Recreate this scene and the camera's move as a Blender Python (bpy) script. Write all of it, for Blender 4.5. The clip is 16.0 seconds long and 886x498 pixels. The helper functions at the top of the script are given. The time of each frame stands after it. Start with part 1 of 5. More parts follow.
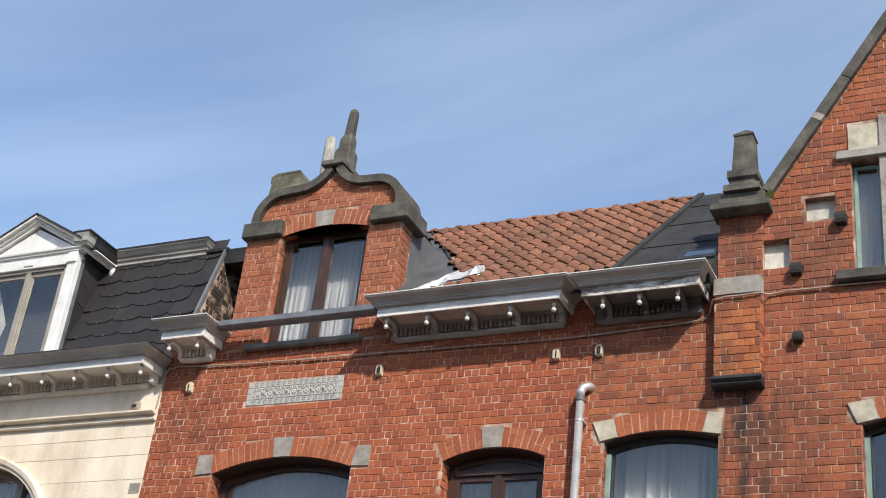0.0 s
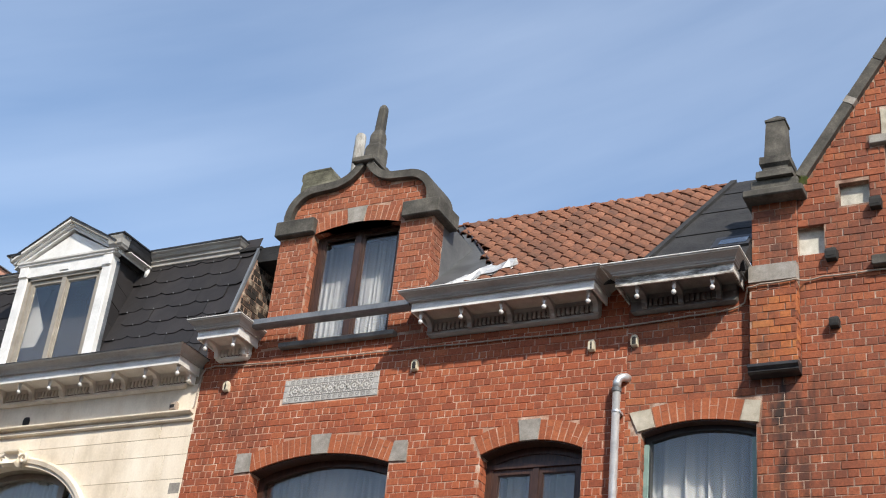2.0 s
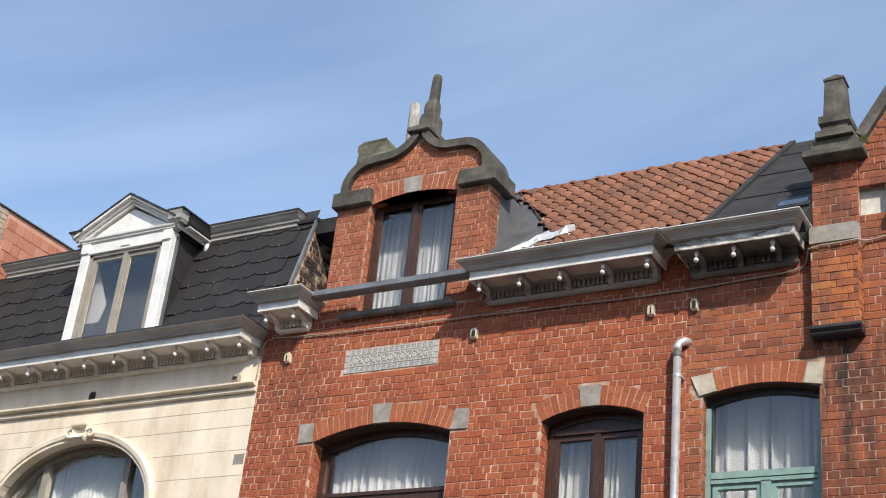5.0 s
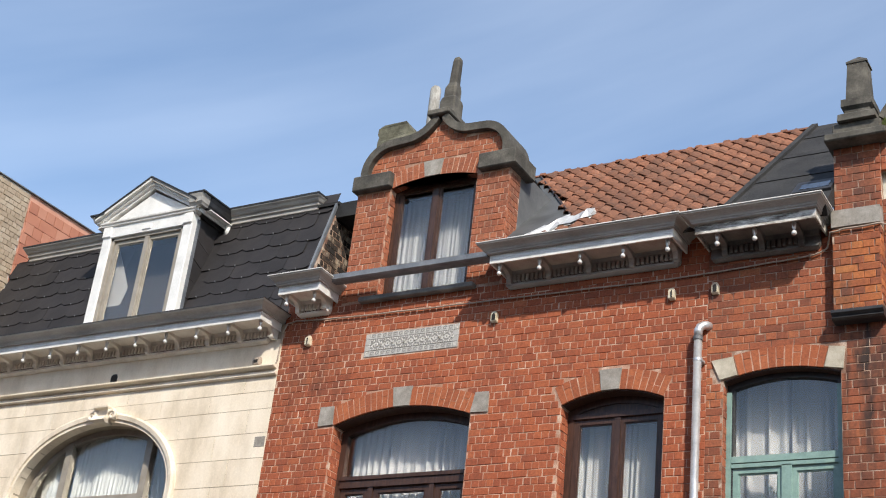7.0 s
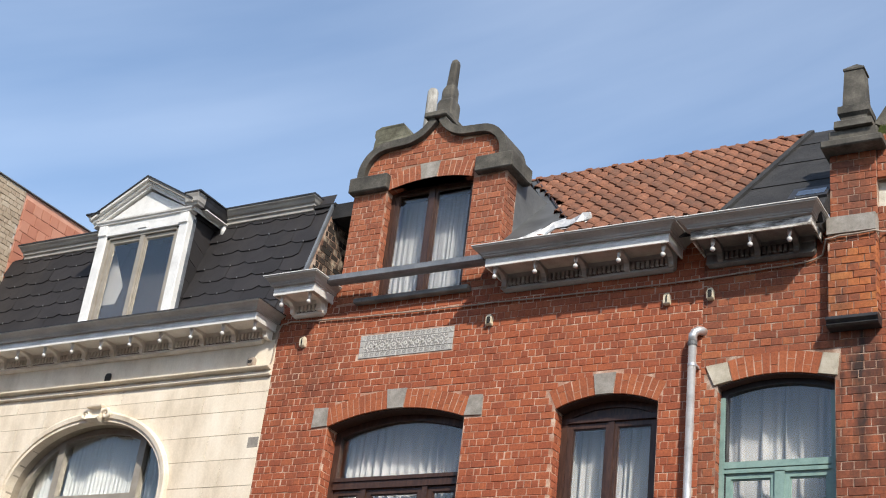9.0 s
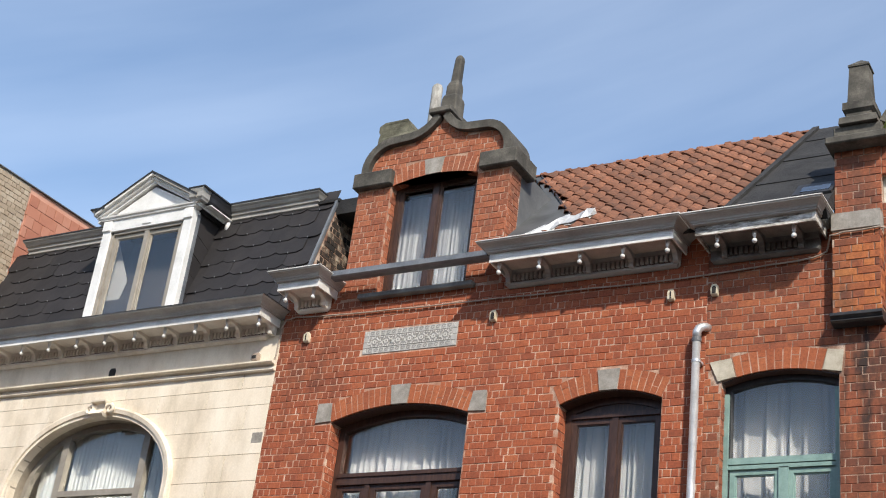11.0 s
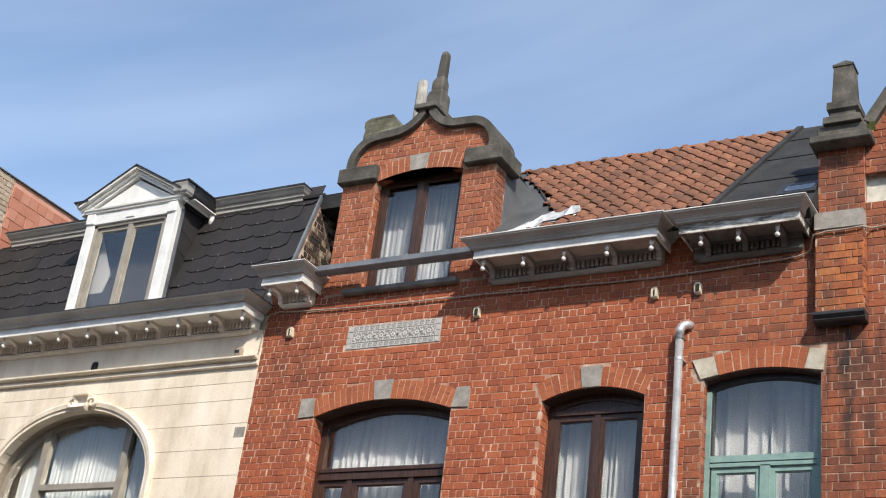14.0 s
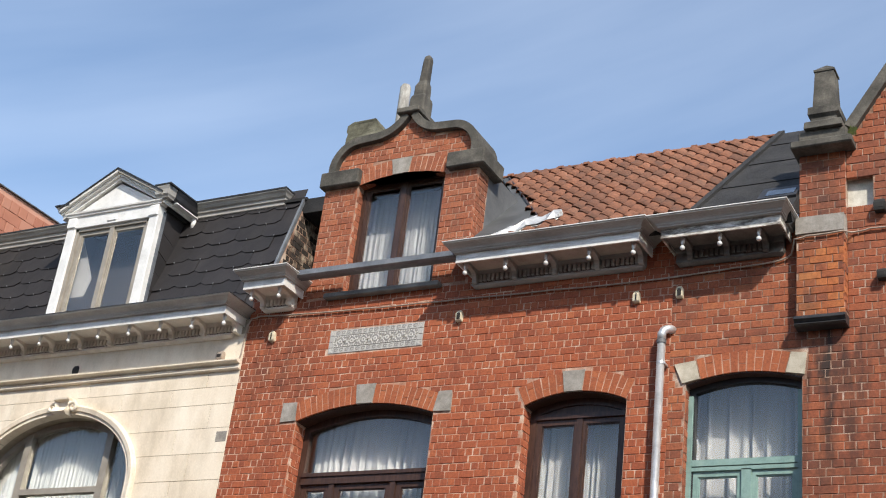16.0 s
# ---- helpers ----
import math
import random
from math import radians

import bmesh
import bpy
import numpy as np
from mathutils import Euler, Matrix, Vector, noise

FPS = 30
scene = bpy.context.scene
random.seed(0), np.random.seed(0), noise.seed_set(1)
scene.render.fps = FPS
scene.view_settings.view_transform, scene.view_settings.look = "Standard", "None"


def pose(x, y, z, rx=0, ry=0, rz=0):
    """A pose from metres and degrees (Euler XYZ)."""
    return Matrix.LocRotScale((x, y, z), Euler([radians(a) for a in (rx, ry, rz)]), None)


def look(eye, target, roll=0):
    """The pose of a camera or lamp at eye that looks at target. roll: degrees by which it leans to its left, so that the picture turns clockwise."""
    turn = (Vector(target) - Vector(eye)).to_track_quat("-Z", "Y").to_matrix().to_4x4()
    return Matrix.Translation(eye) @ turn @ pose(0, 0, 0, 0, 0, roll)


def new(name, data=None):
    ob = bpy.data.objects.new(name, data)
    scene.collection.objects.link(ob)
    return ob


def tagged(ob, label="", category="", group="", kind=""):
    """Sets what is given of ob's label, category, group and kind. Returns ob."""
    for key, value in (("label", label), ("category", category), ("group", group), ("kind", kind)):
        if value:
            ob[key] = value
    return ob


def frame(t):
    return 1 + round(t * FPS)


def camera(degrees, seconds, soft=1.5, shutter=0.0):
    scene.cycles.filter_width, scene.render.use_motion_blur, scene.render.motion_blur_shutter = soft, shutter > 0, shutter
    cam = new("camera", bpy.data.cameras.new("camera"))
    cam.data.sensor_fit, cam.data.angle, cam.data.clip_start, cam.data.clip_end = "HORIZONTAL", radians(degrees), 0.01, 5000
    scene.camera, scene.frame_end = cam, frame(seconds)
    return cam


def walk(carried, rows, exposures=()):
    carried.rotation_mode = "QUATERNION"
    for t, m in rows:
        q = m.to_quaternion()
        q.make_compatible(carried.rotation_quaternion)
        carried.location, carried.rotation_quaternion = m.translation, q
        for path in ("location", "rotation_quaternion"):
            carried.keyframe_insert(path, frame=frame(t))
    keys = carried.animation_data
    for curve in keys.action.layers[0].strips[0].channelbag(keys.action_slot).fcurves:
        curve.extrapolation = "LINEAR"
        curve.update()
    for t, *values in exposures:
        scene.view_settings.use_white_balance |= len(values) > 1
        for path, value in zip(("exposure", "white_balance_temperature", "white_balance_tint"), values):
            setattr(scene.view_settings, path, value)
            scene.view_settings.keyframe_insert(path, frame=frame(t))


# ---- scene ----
FOV = 35.563
EYE = (7.55, -11.5, 1.6)
cam = camera(FOV, 16.0, soft=1.08)
# seconds, yaw, pitch, roll
TURNS = [
    (0.0, 27.765, 28.758, 7.071), (0.5, 27.768, 28.646, 6.213), (1.0, 28.430, 28.483, 6.035), (1.5, 28.899, 28.455, 6.647),
    (2.0, 29.259, 28.360, 6.433), (2.5, 29.574, 28.299, 6.228), (3.0, 30.076, 28.173, 5.708), (3.5, 30.540, 28.045, 5.829),
    (4.0, 31.005, 27.711, 5.852), (6.5, 32.542, 25.986, 6.895), (7.0, 32.599, 26.014, 6.766), (7.5, 32.640, 26.062, 7.114),
    (8.0, 32.526, 26.101, 7.238), (8.5, 32.455, 26.102, 7.311), (9.0, 32.413, 26.137, 7.313), (11.5, 32.587, 25.907, 7.490),
    (12.0, 32.463, 25.886, 7.574), (12.5, 32.345, 25.833, 7.410), (13.0, 32.221, 25.818, 6.993), (13.5, 32.080, 25.829, 7.089),
    (14.0, 31.836, 25.862, 7.625), (14.5, 31.705, 25.810, 7.354), (15.0, 31.499, 25.848, 6.982), (15.5, 31.275, 25.954, 7.213),
    (16.0, 31.051, 26.124, 7.340),
]


def turned(yaw, pitch, roll):
    y, p = radians(yaw), radians(pitch)
    ahead = Vector((-math.sin(y) * math.cos(p), math.cos(y) * math.cos(p), math.sin(p)))
    return look(EYE, Vector(EYE) + ahead, roll)


walk(cam, [(t, turned(a, b, c)) for t, a, b, c in TURNS], [(0.0, 0.42), (16.0, 0.42)])

# ---- sky, sun ----
SUN_TO = Vector((0.95, -1.0, 1.18)).normalized()
world = bpy.data.worlds.new("sky")
scene.world = world
world.use_nodes = True
wn, wl = world.node_tree.nodes, world.node_tree.links
wn.clear()
sky = wn.new("ShaderNodeTexSky")
sky.sky_type, sky.sun_disc = "NISHITA", False
sky.sun_elevation = math.asin(SUN_TO.z)
sky.sun_rotation = math.atan2(SUN_TO.x, SUN_TO.y)
sky.air_density, sky.dust_density, sky.ozone_density = 1.1, 0.7, 2.2
wc = wn.new("ShaderNodeTexCoord")


def sums(op, a, b):
    """One step of arithmetic on the sky's coordinates."""
    q = wn.new("ShaderNodeMath")
    q.operation = op
    for i, v in enumerate((a, b)):
        if isinstance(v, (int, float)):
            q.inputs[i].default_value = v
        else:
            wl.new(v, q.inputs[i])
    return q.outputs[0]


# directions turned so that x runs along the street's far view and z is the height
wm = wn.new("ShaderNodeMapping")
wm.inputs["Rotation"].default_value = (0, 0, radians(-31))
wl.new(wc.outputs["Generated"], wm.inputs["Vector"])
ws = wn.new("ShaderNodeSeparateXYZ")
wl.new(wm.outputs["Vector"], ws.inputs[0])
across, height = ws.outputs["X"], ws.outputs["Z"]


def wisp(scale, stretch, detail):
    """Combed noise, drawn out along the streaks of the high cloud."""
    q = wn.new("ShaderNodeMapping")
    q.inputs["Rotation"].default_value = (0, radians(19), 0)
    wl.new(wm.outputs["Vector"], q.inputs["Vector"])
    p = wn.new("ShaderNodeMapping")
    p.inputs["Scale"].default_value = stretch
    wl.new(q.outputs["Vector"], p.inputs["Vector"])
    z = wn.new("ShaderNodeTexNoise")
    z.inputs["Scale"].default_value, z.inputs["Detail"].default_value, z.inputs["Roughness"].default_value = scale, detail, 0.5
    wl.new(p.outputs["Vector"], z.inputs["Vector"])
    return z.outputs["Fac"]


def bank(u, v, slope, wide, tall, amount):
    """A soft drawn-out bank of high cloud round a direction."""
    du = sums("DIVIDE", sums("SUBTRACT", across, u), wide)
    dv = sums("SUBTRACT", sums("SUBTRACT", height, v), sums("MULTIPLY", sums("SUBTRACT", across, u), slope))
    dv = sums("DIVIDE", dv, tall)
    r = sums("ADD", sums("MULTIPLY", du, du), sums("MULTIPLY", dv, dv))
    return sums("MULTIPLY", sums("POWER", 2.718, sums("MULTIPLY", r, -1.0)), amount)


veil = sums("MULTIPLY", sums("SUBTRACT", wisp(1.5, (0.9, 1.0, 4.5), 5.0), 0.30), 0.36)
veil = sums("ADD", veil, sums("MULTIPLY", sums("SUBTRACT", wisp(5.0, (0.6, 1.0, 7.0), 6.0), 0.5), 0.10))
for args in ((-0.19, 0.494, 0.33, 0.13, 0.017, 0.09), (0.06, 0.60, 0.05, 0.22, 0.05, 0.05), (-0.30, 0.435, 0.3, 0.22, 0.03, -0.055)):
    veil = sums("ADD", veil, bank(*args))
veil = sums("MAXIMUM", sums("MINIMUM", veil, 0.5), 0.0)
wx = wn.new("ShaderNodeMix")
wx.data_type = "RGBA"
wl.new(veil, wx.inputs["Factor"])
wl.new(sky.outputs["Color"], wx.inputs["A"])
wx.inputs["B"].default_value = (7.5, 8.2, 9.2, 1)
wb = wn.new("ShaderNodeBackground")
wb.inputs["Strength"].default_value = 0.15
wl.new(wx.outputs["Result"], wb.inputs["Color"])
wo = wn.new("ShaderNodeOutputWorld")
wl.new(wb.outputs["Background"], wo.inputs["Surface"])

sun = new("sun", bpy.data.lights.new("sun", "SUN"))
sun.data.energy, sun.data.angle, sun.data.color = 4.2, radians(0.53), (1.0, 0.92, 0.8)
sun.matrix_world = look(SUN_TO * 60, (0, 0, 0))


# ---- materials ----
def mat(name, colours, rough=0.8, metal=0.0, scale=6.0, bump=0.3, fine=90.0, stretch=(1, 1, 1), dirt=0.0, dirt_colour=(0.05, 0.045, 0.04), spread=(0.3, 0.7), bump_distance=0.004, piece=0.0, dirt_scale=1.6, stain=None, chip=0.0):
    """A weathered surface: two noises between the colours, piece by piece variation, stains and fine relief."""
    m = bpy.data.materials.new(name)
    m.use_nodes = True
    n, l = m.node_tree.nodes, m.node_tree.links
    b = n["Principled BSDF"]
    b.inputs["Metallic"].default_value = metal
    co = n.new("ShaderNodeNewGeometry")
    mp = n.new("ShaderNodeMapping")
    mp.inputs["Scale"].default_value = stretch
    l.new(co.outputs["Position"], mp.inputs["Vector"])
    big = n.new("ShaderNodeTexNoise")
    big.inputs["Scale"].default_value, big.inputs["Detail"].default_value, big.inputs["Roughness"].default_value = scale, 5.0, 0.6
    l.new(mp.outputs["Vector"], big.inputs["Vector"])
    small = n.new("ShaderNodeTexNoise")
    small.inputs["Scale"].default_value, small.inputs["Detail"].default_value = fine, 3.0
    l.new(mp.outputs["Vector"], small.inputs["Vector"])
    mixf = n.new("ShaderNodeMath")
    mixf.operation = "MULTIPLY_ADD"
    l.new(small.outputs["Fac"], mixf.inputs[0])
    mixf.inputs[1].default_value = 0.35
    add = n.new("ShaderNodeMath")
    add.operation = "SUBTRACT"
    l.new(big.outputs["Fac"], add.inputs[0])
    add.inputs[1].default_value = 0.175
    l.new(add.outputs[0], mixf.inputs[2])
    fac = mixf.outputs[0]
    if piece:
        info = n.new("ShaderNodeObjectInfo")
        su = n.new("ShaderNodeMath")
        su.operation = "ADD"
        l.new(info.outputs["Random"], su.inputs[0])
        l.new(co.outputs["Random Per Island"], su.inputs[1])
        fr = n.new("ShaderNodeMath")
        fr.operation = "FRACT"
        l.new(su.outputs[0], fr.inputs[0])
        mm = n.new("ShaderNodeMix")
        mm.inputs["Factor"].default_value = piece
        l.new(fac, mm.inputs["A"])
        l.new(fr.outputs[0], mm.inputs["B"])
        fac = mm.outputs["Result"]
    ramp = n.new("ShaderNodeValToRGB")
    e = ramp.color_ramp.elements
    lo, hi = spread
    for i, c in enumerate(colours):
        p = lo + (hi - lo) * i / max(1, len(colours) - 1)
        x = e[i] if i < 2 else e.new(p)
        x.position, x.color = p, (*c, 1)
    l.new(fac, ramp.inputs["Fac"])
    out = ramp.outputs["Color"]
    if dirt:
        st = n.new("ShaderNodeTexNoise")
        st.inputs["Scale"].default_value, st.inputs["Detail"].default_value, st.inputs["Roughness"].default_value = dirt_scale, 7.0, 0.65
        ds = n.new("ShaderNodeMapping")
        ds.inputs["Scale"].default_value = (1.6, 1.6, 0.6)
        l.new(co.outputs["Position"], ds.inputs["Vector"])
        l.new(ds.outputs["Vector"], st.inputs["Vector"])
        dr = n.new("ShaderNodeMapRange")
        dr.inputs["From Min"].default_value, dr.inputs["From Max"].default_value = 0.48, 0.75
        dr.inputs["To Max"].default_value = dirt
        l.new(st.outputs["Fac"], dr.inputs["Value"])
        mx = n.new("ShaderNodeMix")
        mx.data_type = "RGBA"
        l.new(dr.outputs[0], mx.inputs["Factor"])
        l.new(out, mx.inputs["A"])
        mx.inputs["B"].default_value = (*dirt_colour, 1)
        out = mx.outputs["Result"]
    if chip:
        # paler and darker flecks where the face has weathered
        cn = n.new("ShaderNodeTexNoise")
        cn.inputs["Scale"].default_value, cn.inputs["Detail"].default_value, cn.inputs["Roughness"].default_value = 38.0, 4.0, 0.7
        l.new(co.outputs["Position"], cn.inputs["Vector"])
        cr = n.new("ShaderNodeMapRange")
        cr.inputs["From Min"].default_value, cr.inputs["From Max"].default_value = 0.3, 0.7
        cr.inputs["To Min"].default_value, cr.inputs["To Max"].default_value = 1.0 - chip, 1.0 + chip
        l.new(cn.outputs["Fac"], cr.inputs["Value"])
        cm = n.new("ShaderNodeMix")
        cm.data_type, cm.blend_type = "RGBA", "MULTIPLY"
        cm.inputs["Factor"].default_value = 1.0
        l.new(out, cm.inputs["A"])
        l.new(cr.outputs[0], cm.inputs["B"])
        out = cm.outputs["Result"]
    if stain:
        # soot that has run down below a ledge: centre, half width, top, strength
        sx, sw, sz, sk = stain
        sp = n.new("ShaderNodeSeparateXYZ")
        l.new(co.outputs["Position"], sp.inputs[0])
        dx = n.new("ShaderNodeMath")
        dx.operation = "SUBTRACT"
        l.new(sp.outputs["X"], dx.inputs[0])
        dx.inputs[1].default_value = sx
        ab = n.new("ShaderNodeMath")
        ab.operation = "ABSOLUTE"
        l.new(dx.outputs[0], ab.inputs[0])
        m1 = n.new("ShaderNodeMapRange")
        m1.inputs["From Min"].default_value, m1.inputs["From Max"].default_value = sw * 1.3, 0.0
        l.new(ab.outputs[0], m1.inputs["Value"])
        m2 = n.new("ShaderNodeMapRange")
        m2.inputs["From Min"].default_value, m2.inputs["From Max"].default_value = sz + 0.05, sz - 0.1
        l.new(sp.outputs["Z"], m2.inputs["Value"])
        m3 = n.new("ShaderNodeMapRange")
        m3.inputs["From Min"].default_value, m3.inputs["From Max"].default_value = sz - 2.2, sz - 0.9
        l.new(sp.outputs["Z"], m3.inputs["Value"])
        sm = n.new("ShaderNodeMapping")
        sm.inputs["Scale"].default_value = (7, 7, 1.6)
        l.new(co.outputs["Position"], sm.inputs["Vector"])
        s4 = n.new("ShaderNodeTexNoise")
        s4.inputs["Scale"].default_value, s4.inputs["Detail"].default_value = 1.4, 6.0
        l.new(sm.outputs["Vector"], s4.inputs["Vector"])
        m4 = n.new("ShaderNodeMapRange")
        m4.inputs["From Min"].default_value, m4.inputs["From Max"].default_value, m4.inputs["To Max"].default_value = 0.38, 0.62, sk
        l.new(s4.outputs["Fac"], m4.inputs["Value"])
        val = m4.outputs[0]
        for q in (m1, m2, m3):
            mu = n.new("ShaderNodeMath")
            mu.operation = "MULTIPLY"
            l.new(val, mu.inputs[0])
            l.new(q.outputs[0], mu.inputs[1])
            val = mu.outputs[0]
        ms = n.new("ShaderNodeMix")
        ms.data_type = "RGBA"
        l.new(val, ms.inputs["Factor"])
        l.new(out, ms.inputs["A"])
        ms.inputs["B"].default_value = (0.022, 0.018, 0.016, 1)
        out = ms.outputs["Result"]
    l.new(out, b.inputs["Base Color"])
    rr = n.new("ShaderNodeMapRange")
    rr.inputs["To Min"].default_value, rr.inputs["To Max"].default_value = max(0.02, rough - 0.1), min(1, rough + 0.1)
    l.new(small.outputs["Fac"], rr.inputs["Value"])
    l.new(rr.outputs[0], b.inputs["Roughness"])
    if bump:
        bp = n.new("ShaderNodeBump")
        bp.inputs["Strength"].default_value, bp.inputs["Distance"].default_value = bump, bump_distance
        l.new(mixf.outputs[0], bp.inputs["Height"])
        l.new(bp.outputs["Normal"], b.inputs["Normal"])
    return m


BRICK = mat("red_brick", [(0.185, 0.052, 0.026), (0.275, 0.07, 0.03), (0.335, 0.09, 0.036), (0.385, 0.12, 0.05)], 0.9, scale=6, fine=120, piece=0.42, stain=(-1.4, 0.8, 7.72, 0.5), spread=(0.12, 0.88), dirt=0.45, dirt_colour=(0.12, 0.043, 0.027), dirt_scale=0.9, bump=0.8, bump_distance=0.007, chip=0.28)
BRICK_C = mat("dark_red_brick", [(0.1, 0.038, 0.025), (0.2, 0.06, 0.03), (0.265, 0.076, 0.034), (0.31, 0.094, 0.04), (0.43, 0.165, 0.06)], 0.9, scale=5, fine=120, piece=0.46, stain=(4.78, 0.58, 6.95, 1.0), spread=(0.1, 0.9), dirt=0.7, dirt_colour=(0.06, 0.036, 0.028), dirt_scale=1.1, bump=0.8, bump_distance=0.008, chip=0.32)
BRICK_PIER = mat("patchy_orange_brick", [(0.09, 0.036, 0.025), (0.25, 0.072, 0.03), (0.37, 0.115, 0.036), (0.46, 0.18, 0.055)], 0.9, scale=3, fine=120, piece=0.4, spread=(0.18, 0.8), dirt=0.6, dirt_colour=(0.05, 0.032, 0.026), dirt_scale=2.0, bump=0.8, bump_distance=0.008, chip=0.32)
BRICK_OLD = mat("weathered_dormer_brick", [(0.16, 0.052, 0.028), (0.25, 0.075, 0.036), (0.32, 0.1, 0.045), (0.37, 0.14, 0.075)], 0.9, scale=6, fine=120, piece=0.4, spread=(0.12, 0.88), dirt=0.5, dirt_colour=(0.13, 0.065, 0.042), bump=0.9, bump_distance=0.009, chip=0.35)
BRICK_ARCH = mat("arch_brick", [(0.24, 0.066, 0.029), (0.325, 0.092, 0.036), (0.39, 0.122, 0.05)], 0.9, scale=8, fine=120, piece=0.5, spread=(0.1, 0.9), bump=0.8, bump_distance=0.007, chip=0.28, dirt=0.35, dirt_colour=(0.14, 0.05, 0.03))
MORTAR = mat("mortar", [(0.3, 0.125, 0.075), (0.42, 0.24, 0.165), (0.66, 0.53, 0.42)], 0.95, scale=6, spread=(0.3, 0.7), fine=150, dirt=0.75, dirt_colour=(0.22, 0.095, 0.058), dirt_scale=3.0)
MORTAR_DARK = mat("sooty_mortar", [(0.15, 0.075, 0.05), (0.3, 0.185, 0.13), (0.58, 0.47, 0.38)], 0.95, scale=6, spread=(0.32, 0.7), fine=150, dirt=0.65, dirt_colour=(0.12, 0.065, 0.045), dirt_scale=2.5)
BLUESTONE = mat("bluestone", [(0.2, 0.182, 0.158), (0.275, 0.253, 0.223), (0.35, 0.325, 0.29)], 0.88, scale=7, fine=110, dirt=0.4, dirt_colour=(0.1, 0.083, 0.064), dirt_scale=3.0, chip=0.15)
DARKSTONE = mat("weathered_stone", [(0.036, 0.033, 0.028), (0.076, 0.07, 0.059), (0.135, 0.124, 0.103)], 0.9, scale=5, fine=110, dirt=0.55, dirt_colour=(0.035, 0.033, 0.026), dirt_scale=2.4, bump=0.7, bump_distance=0.008, chip=0.2)
MOSSY_STONE = mat("lichened_stone", [(0.06, 0.056, 0.04), (0.12, 0.115, 0.08), (0.2, 0.19, 0.14)], 0.92, scale=9, fine=90, dirt=0.6, dirt_colour=(0.05, 0.05, 0.03), bump=0.9, bump_distance=0.015)
SILLSTONE = mat("grey_sill_stone", [(0.1, 0.097, 0.09), (0.155, 0.15, 0.14), (0.21, 0.205, 0.19)], 0.85, scale=6, fine=120, dirt=0.4)
YELLOWSTONE = mat("pale_sandstone", [(0.3, 0.265, 0.2), (0.45, 0.405, 0.32), (0.57, 0.53, 0.44)], 0.88, scale=7, fine=140, dirt=0.25)
WHITEPANEL = mat("white_plaster", [(0.34, 0.32, 0.27), (0.52, 0.5, 0.43), (0.64, 0.62, 0.55)], 0.9, scale=8, fine=120, dirt=0.4, dirt_colour=(0.26, 0.23, 0.18), dirt_scale=4.0)
CREAM = mat("cream_limestone", [(0.52, 0.44, 0.325), (0.69, 0.6, 0.475), (0.78, 0.705, 0.585)], 0.87, scale=2.2, fine=70, piece=0.14, spread=(0.22, 0.68), dirt=0.5, dirt_colour=(0.36, 0.295, 0.21), dirt_scale=1.6, stretch=(1.5, 1.5, 0.6), bump=0.4, chip=0.06)
CREAM_JOINT = mat("limestone_joint", [(0.22, 0.18, 0.13), (0.36, 0.31, 0.24)], 0.95, scale=5)
CORNICE = mat("grey_cornice_paint", [(0.25, 0.238, 0.22), (0.34, 0.325, 0.3), (0.42, 0.4, 0.37)], 0.6, scale=3, fine=60, dirt=0.35, dirt_colour=(0.12, 0.11, 0.1), stretch=(0.5, 1, 3))
CORNICE_WHITE = mat("white_cornice_paint", [(0.52, 0.505, 0.475), (0.66, 0.645, 0.615), (0.74, 0.725, 0.7)], 0.5, scale=4, fine=60, dirt=0.2, dirt_colour=(0.32, 0.29, 0.25))
CORNICE_OLD = mat("flaking_white_paint", [(0.1, 0.085, 0.07), (0.36, 0.335, 0.3), (0.66, 0.64, 0.6)], 0.7, scale=9, fine=50, spread=(0.36, 0.62), stretch=(0.5, 1, 2))
ZINC = mat("zinc", [(0.095, 0.098, 0.102), (0.135, 0.139, 0.143), (0.175, 0.18, 0.184)], 0.62, metal=0.25, scale=2.5, fine=40, dirt=0.3, dirt_colour=(0.12, 0.12, 0.12), bump=0.15)
LEAD = mat("shiny_lead", [(0.36, 0.36, 0.36), (0.6, 0.6, 0.59)], 0.42, metal=0.35, scale=9, fine=40, bump=0.9, bump_distance=0.02)
STEEL = mat("galvanised_steel", [(0.46, 0.47, 0.48), (0.6, 0.61, 0.62), (0.72, 0.73, 0.74)], 0.36, metal=0.6, scale=6, fine=50, dirt=0.15, bump=0.1)
ANTHRACITE = mat("anthracite_gutter", [(0.085, 0.095, 0.11), (0.14, 0.152, 0.17), (0.2, 0.212, 0.228)], 0.45, scale=4, fine=60, dirt=0.25)
SLATE = mat("dark_slate", [(0.009, 0.0075, 0.008), (0.014, 0.012, 0.013), (0.021, 0.018, 0.019)], 0.72, scale=2.5, fine=140, piece=0.25, bump=0.4, dirt=0.3, dirt_colour=(0.05, 0.042, 0.035))
BITUMEN = mat("bitumen_felt", [(0.009, 0.009, 0.01), (0.018, 0.018, 0.019), (0.032, 0.031, 0.031)], 0.92, scale=3, fine=120, dirt=0.35, dirt_colour=(0.06, 0.058, 0.054), dirt_scale=2.5, bump=0.8, bump_distance=0.02)
PANTILE = mat("clay_pantile", [(0.085, 0.04, 0.027), (0.15, 0.061, 0.034), (0.2, 0.079, 0.042), (0.29, 0.135, 0.082)], 0.85, scale=5, fine=70, piece=0.3, spread=(0.2, 0.8), dirt=0.65, dirt_colour=(0.075, 0.045, 0.031), dirt_scale=2.0, bump=0.6, chip=0.42)
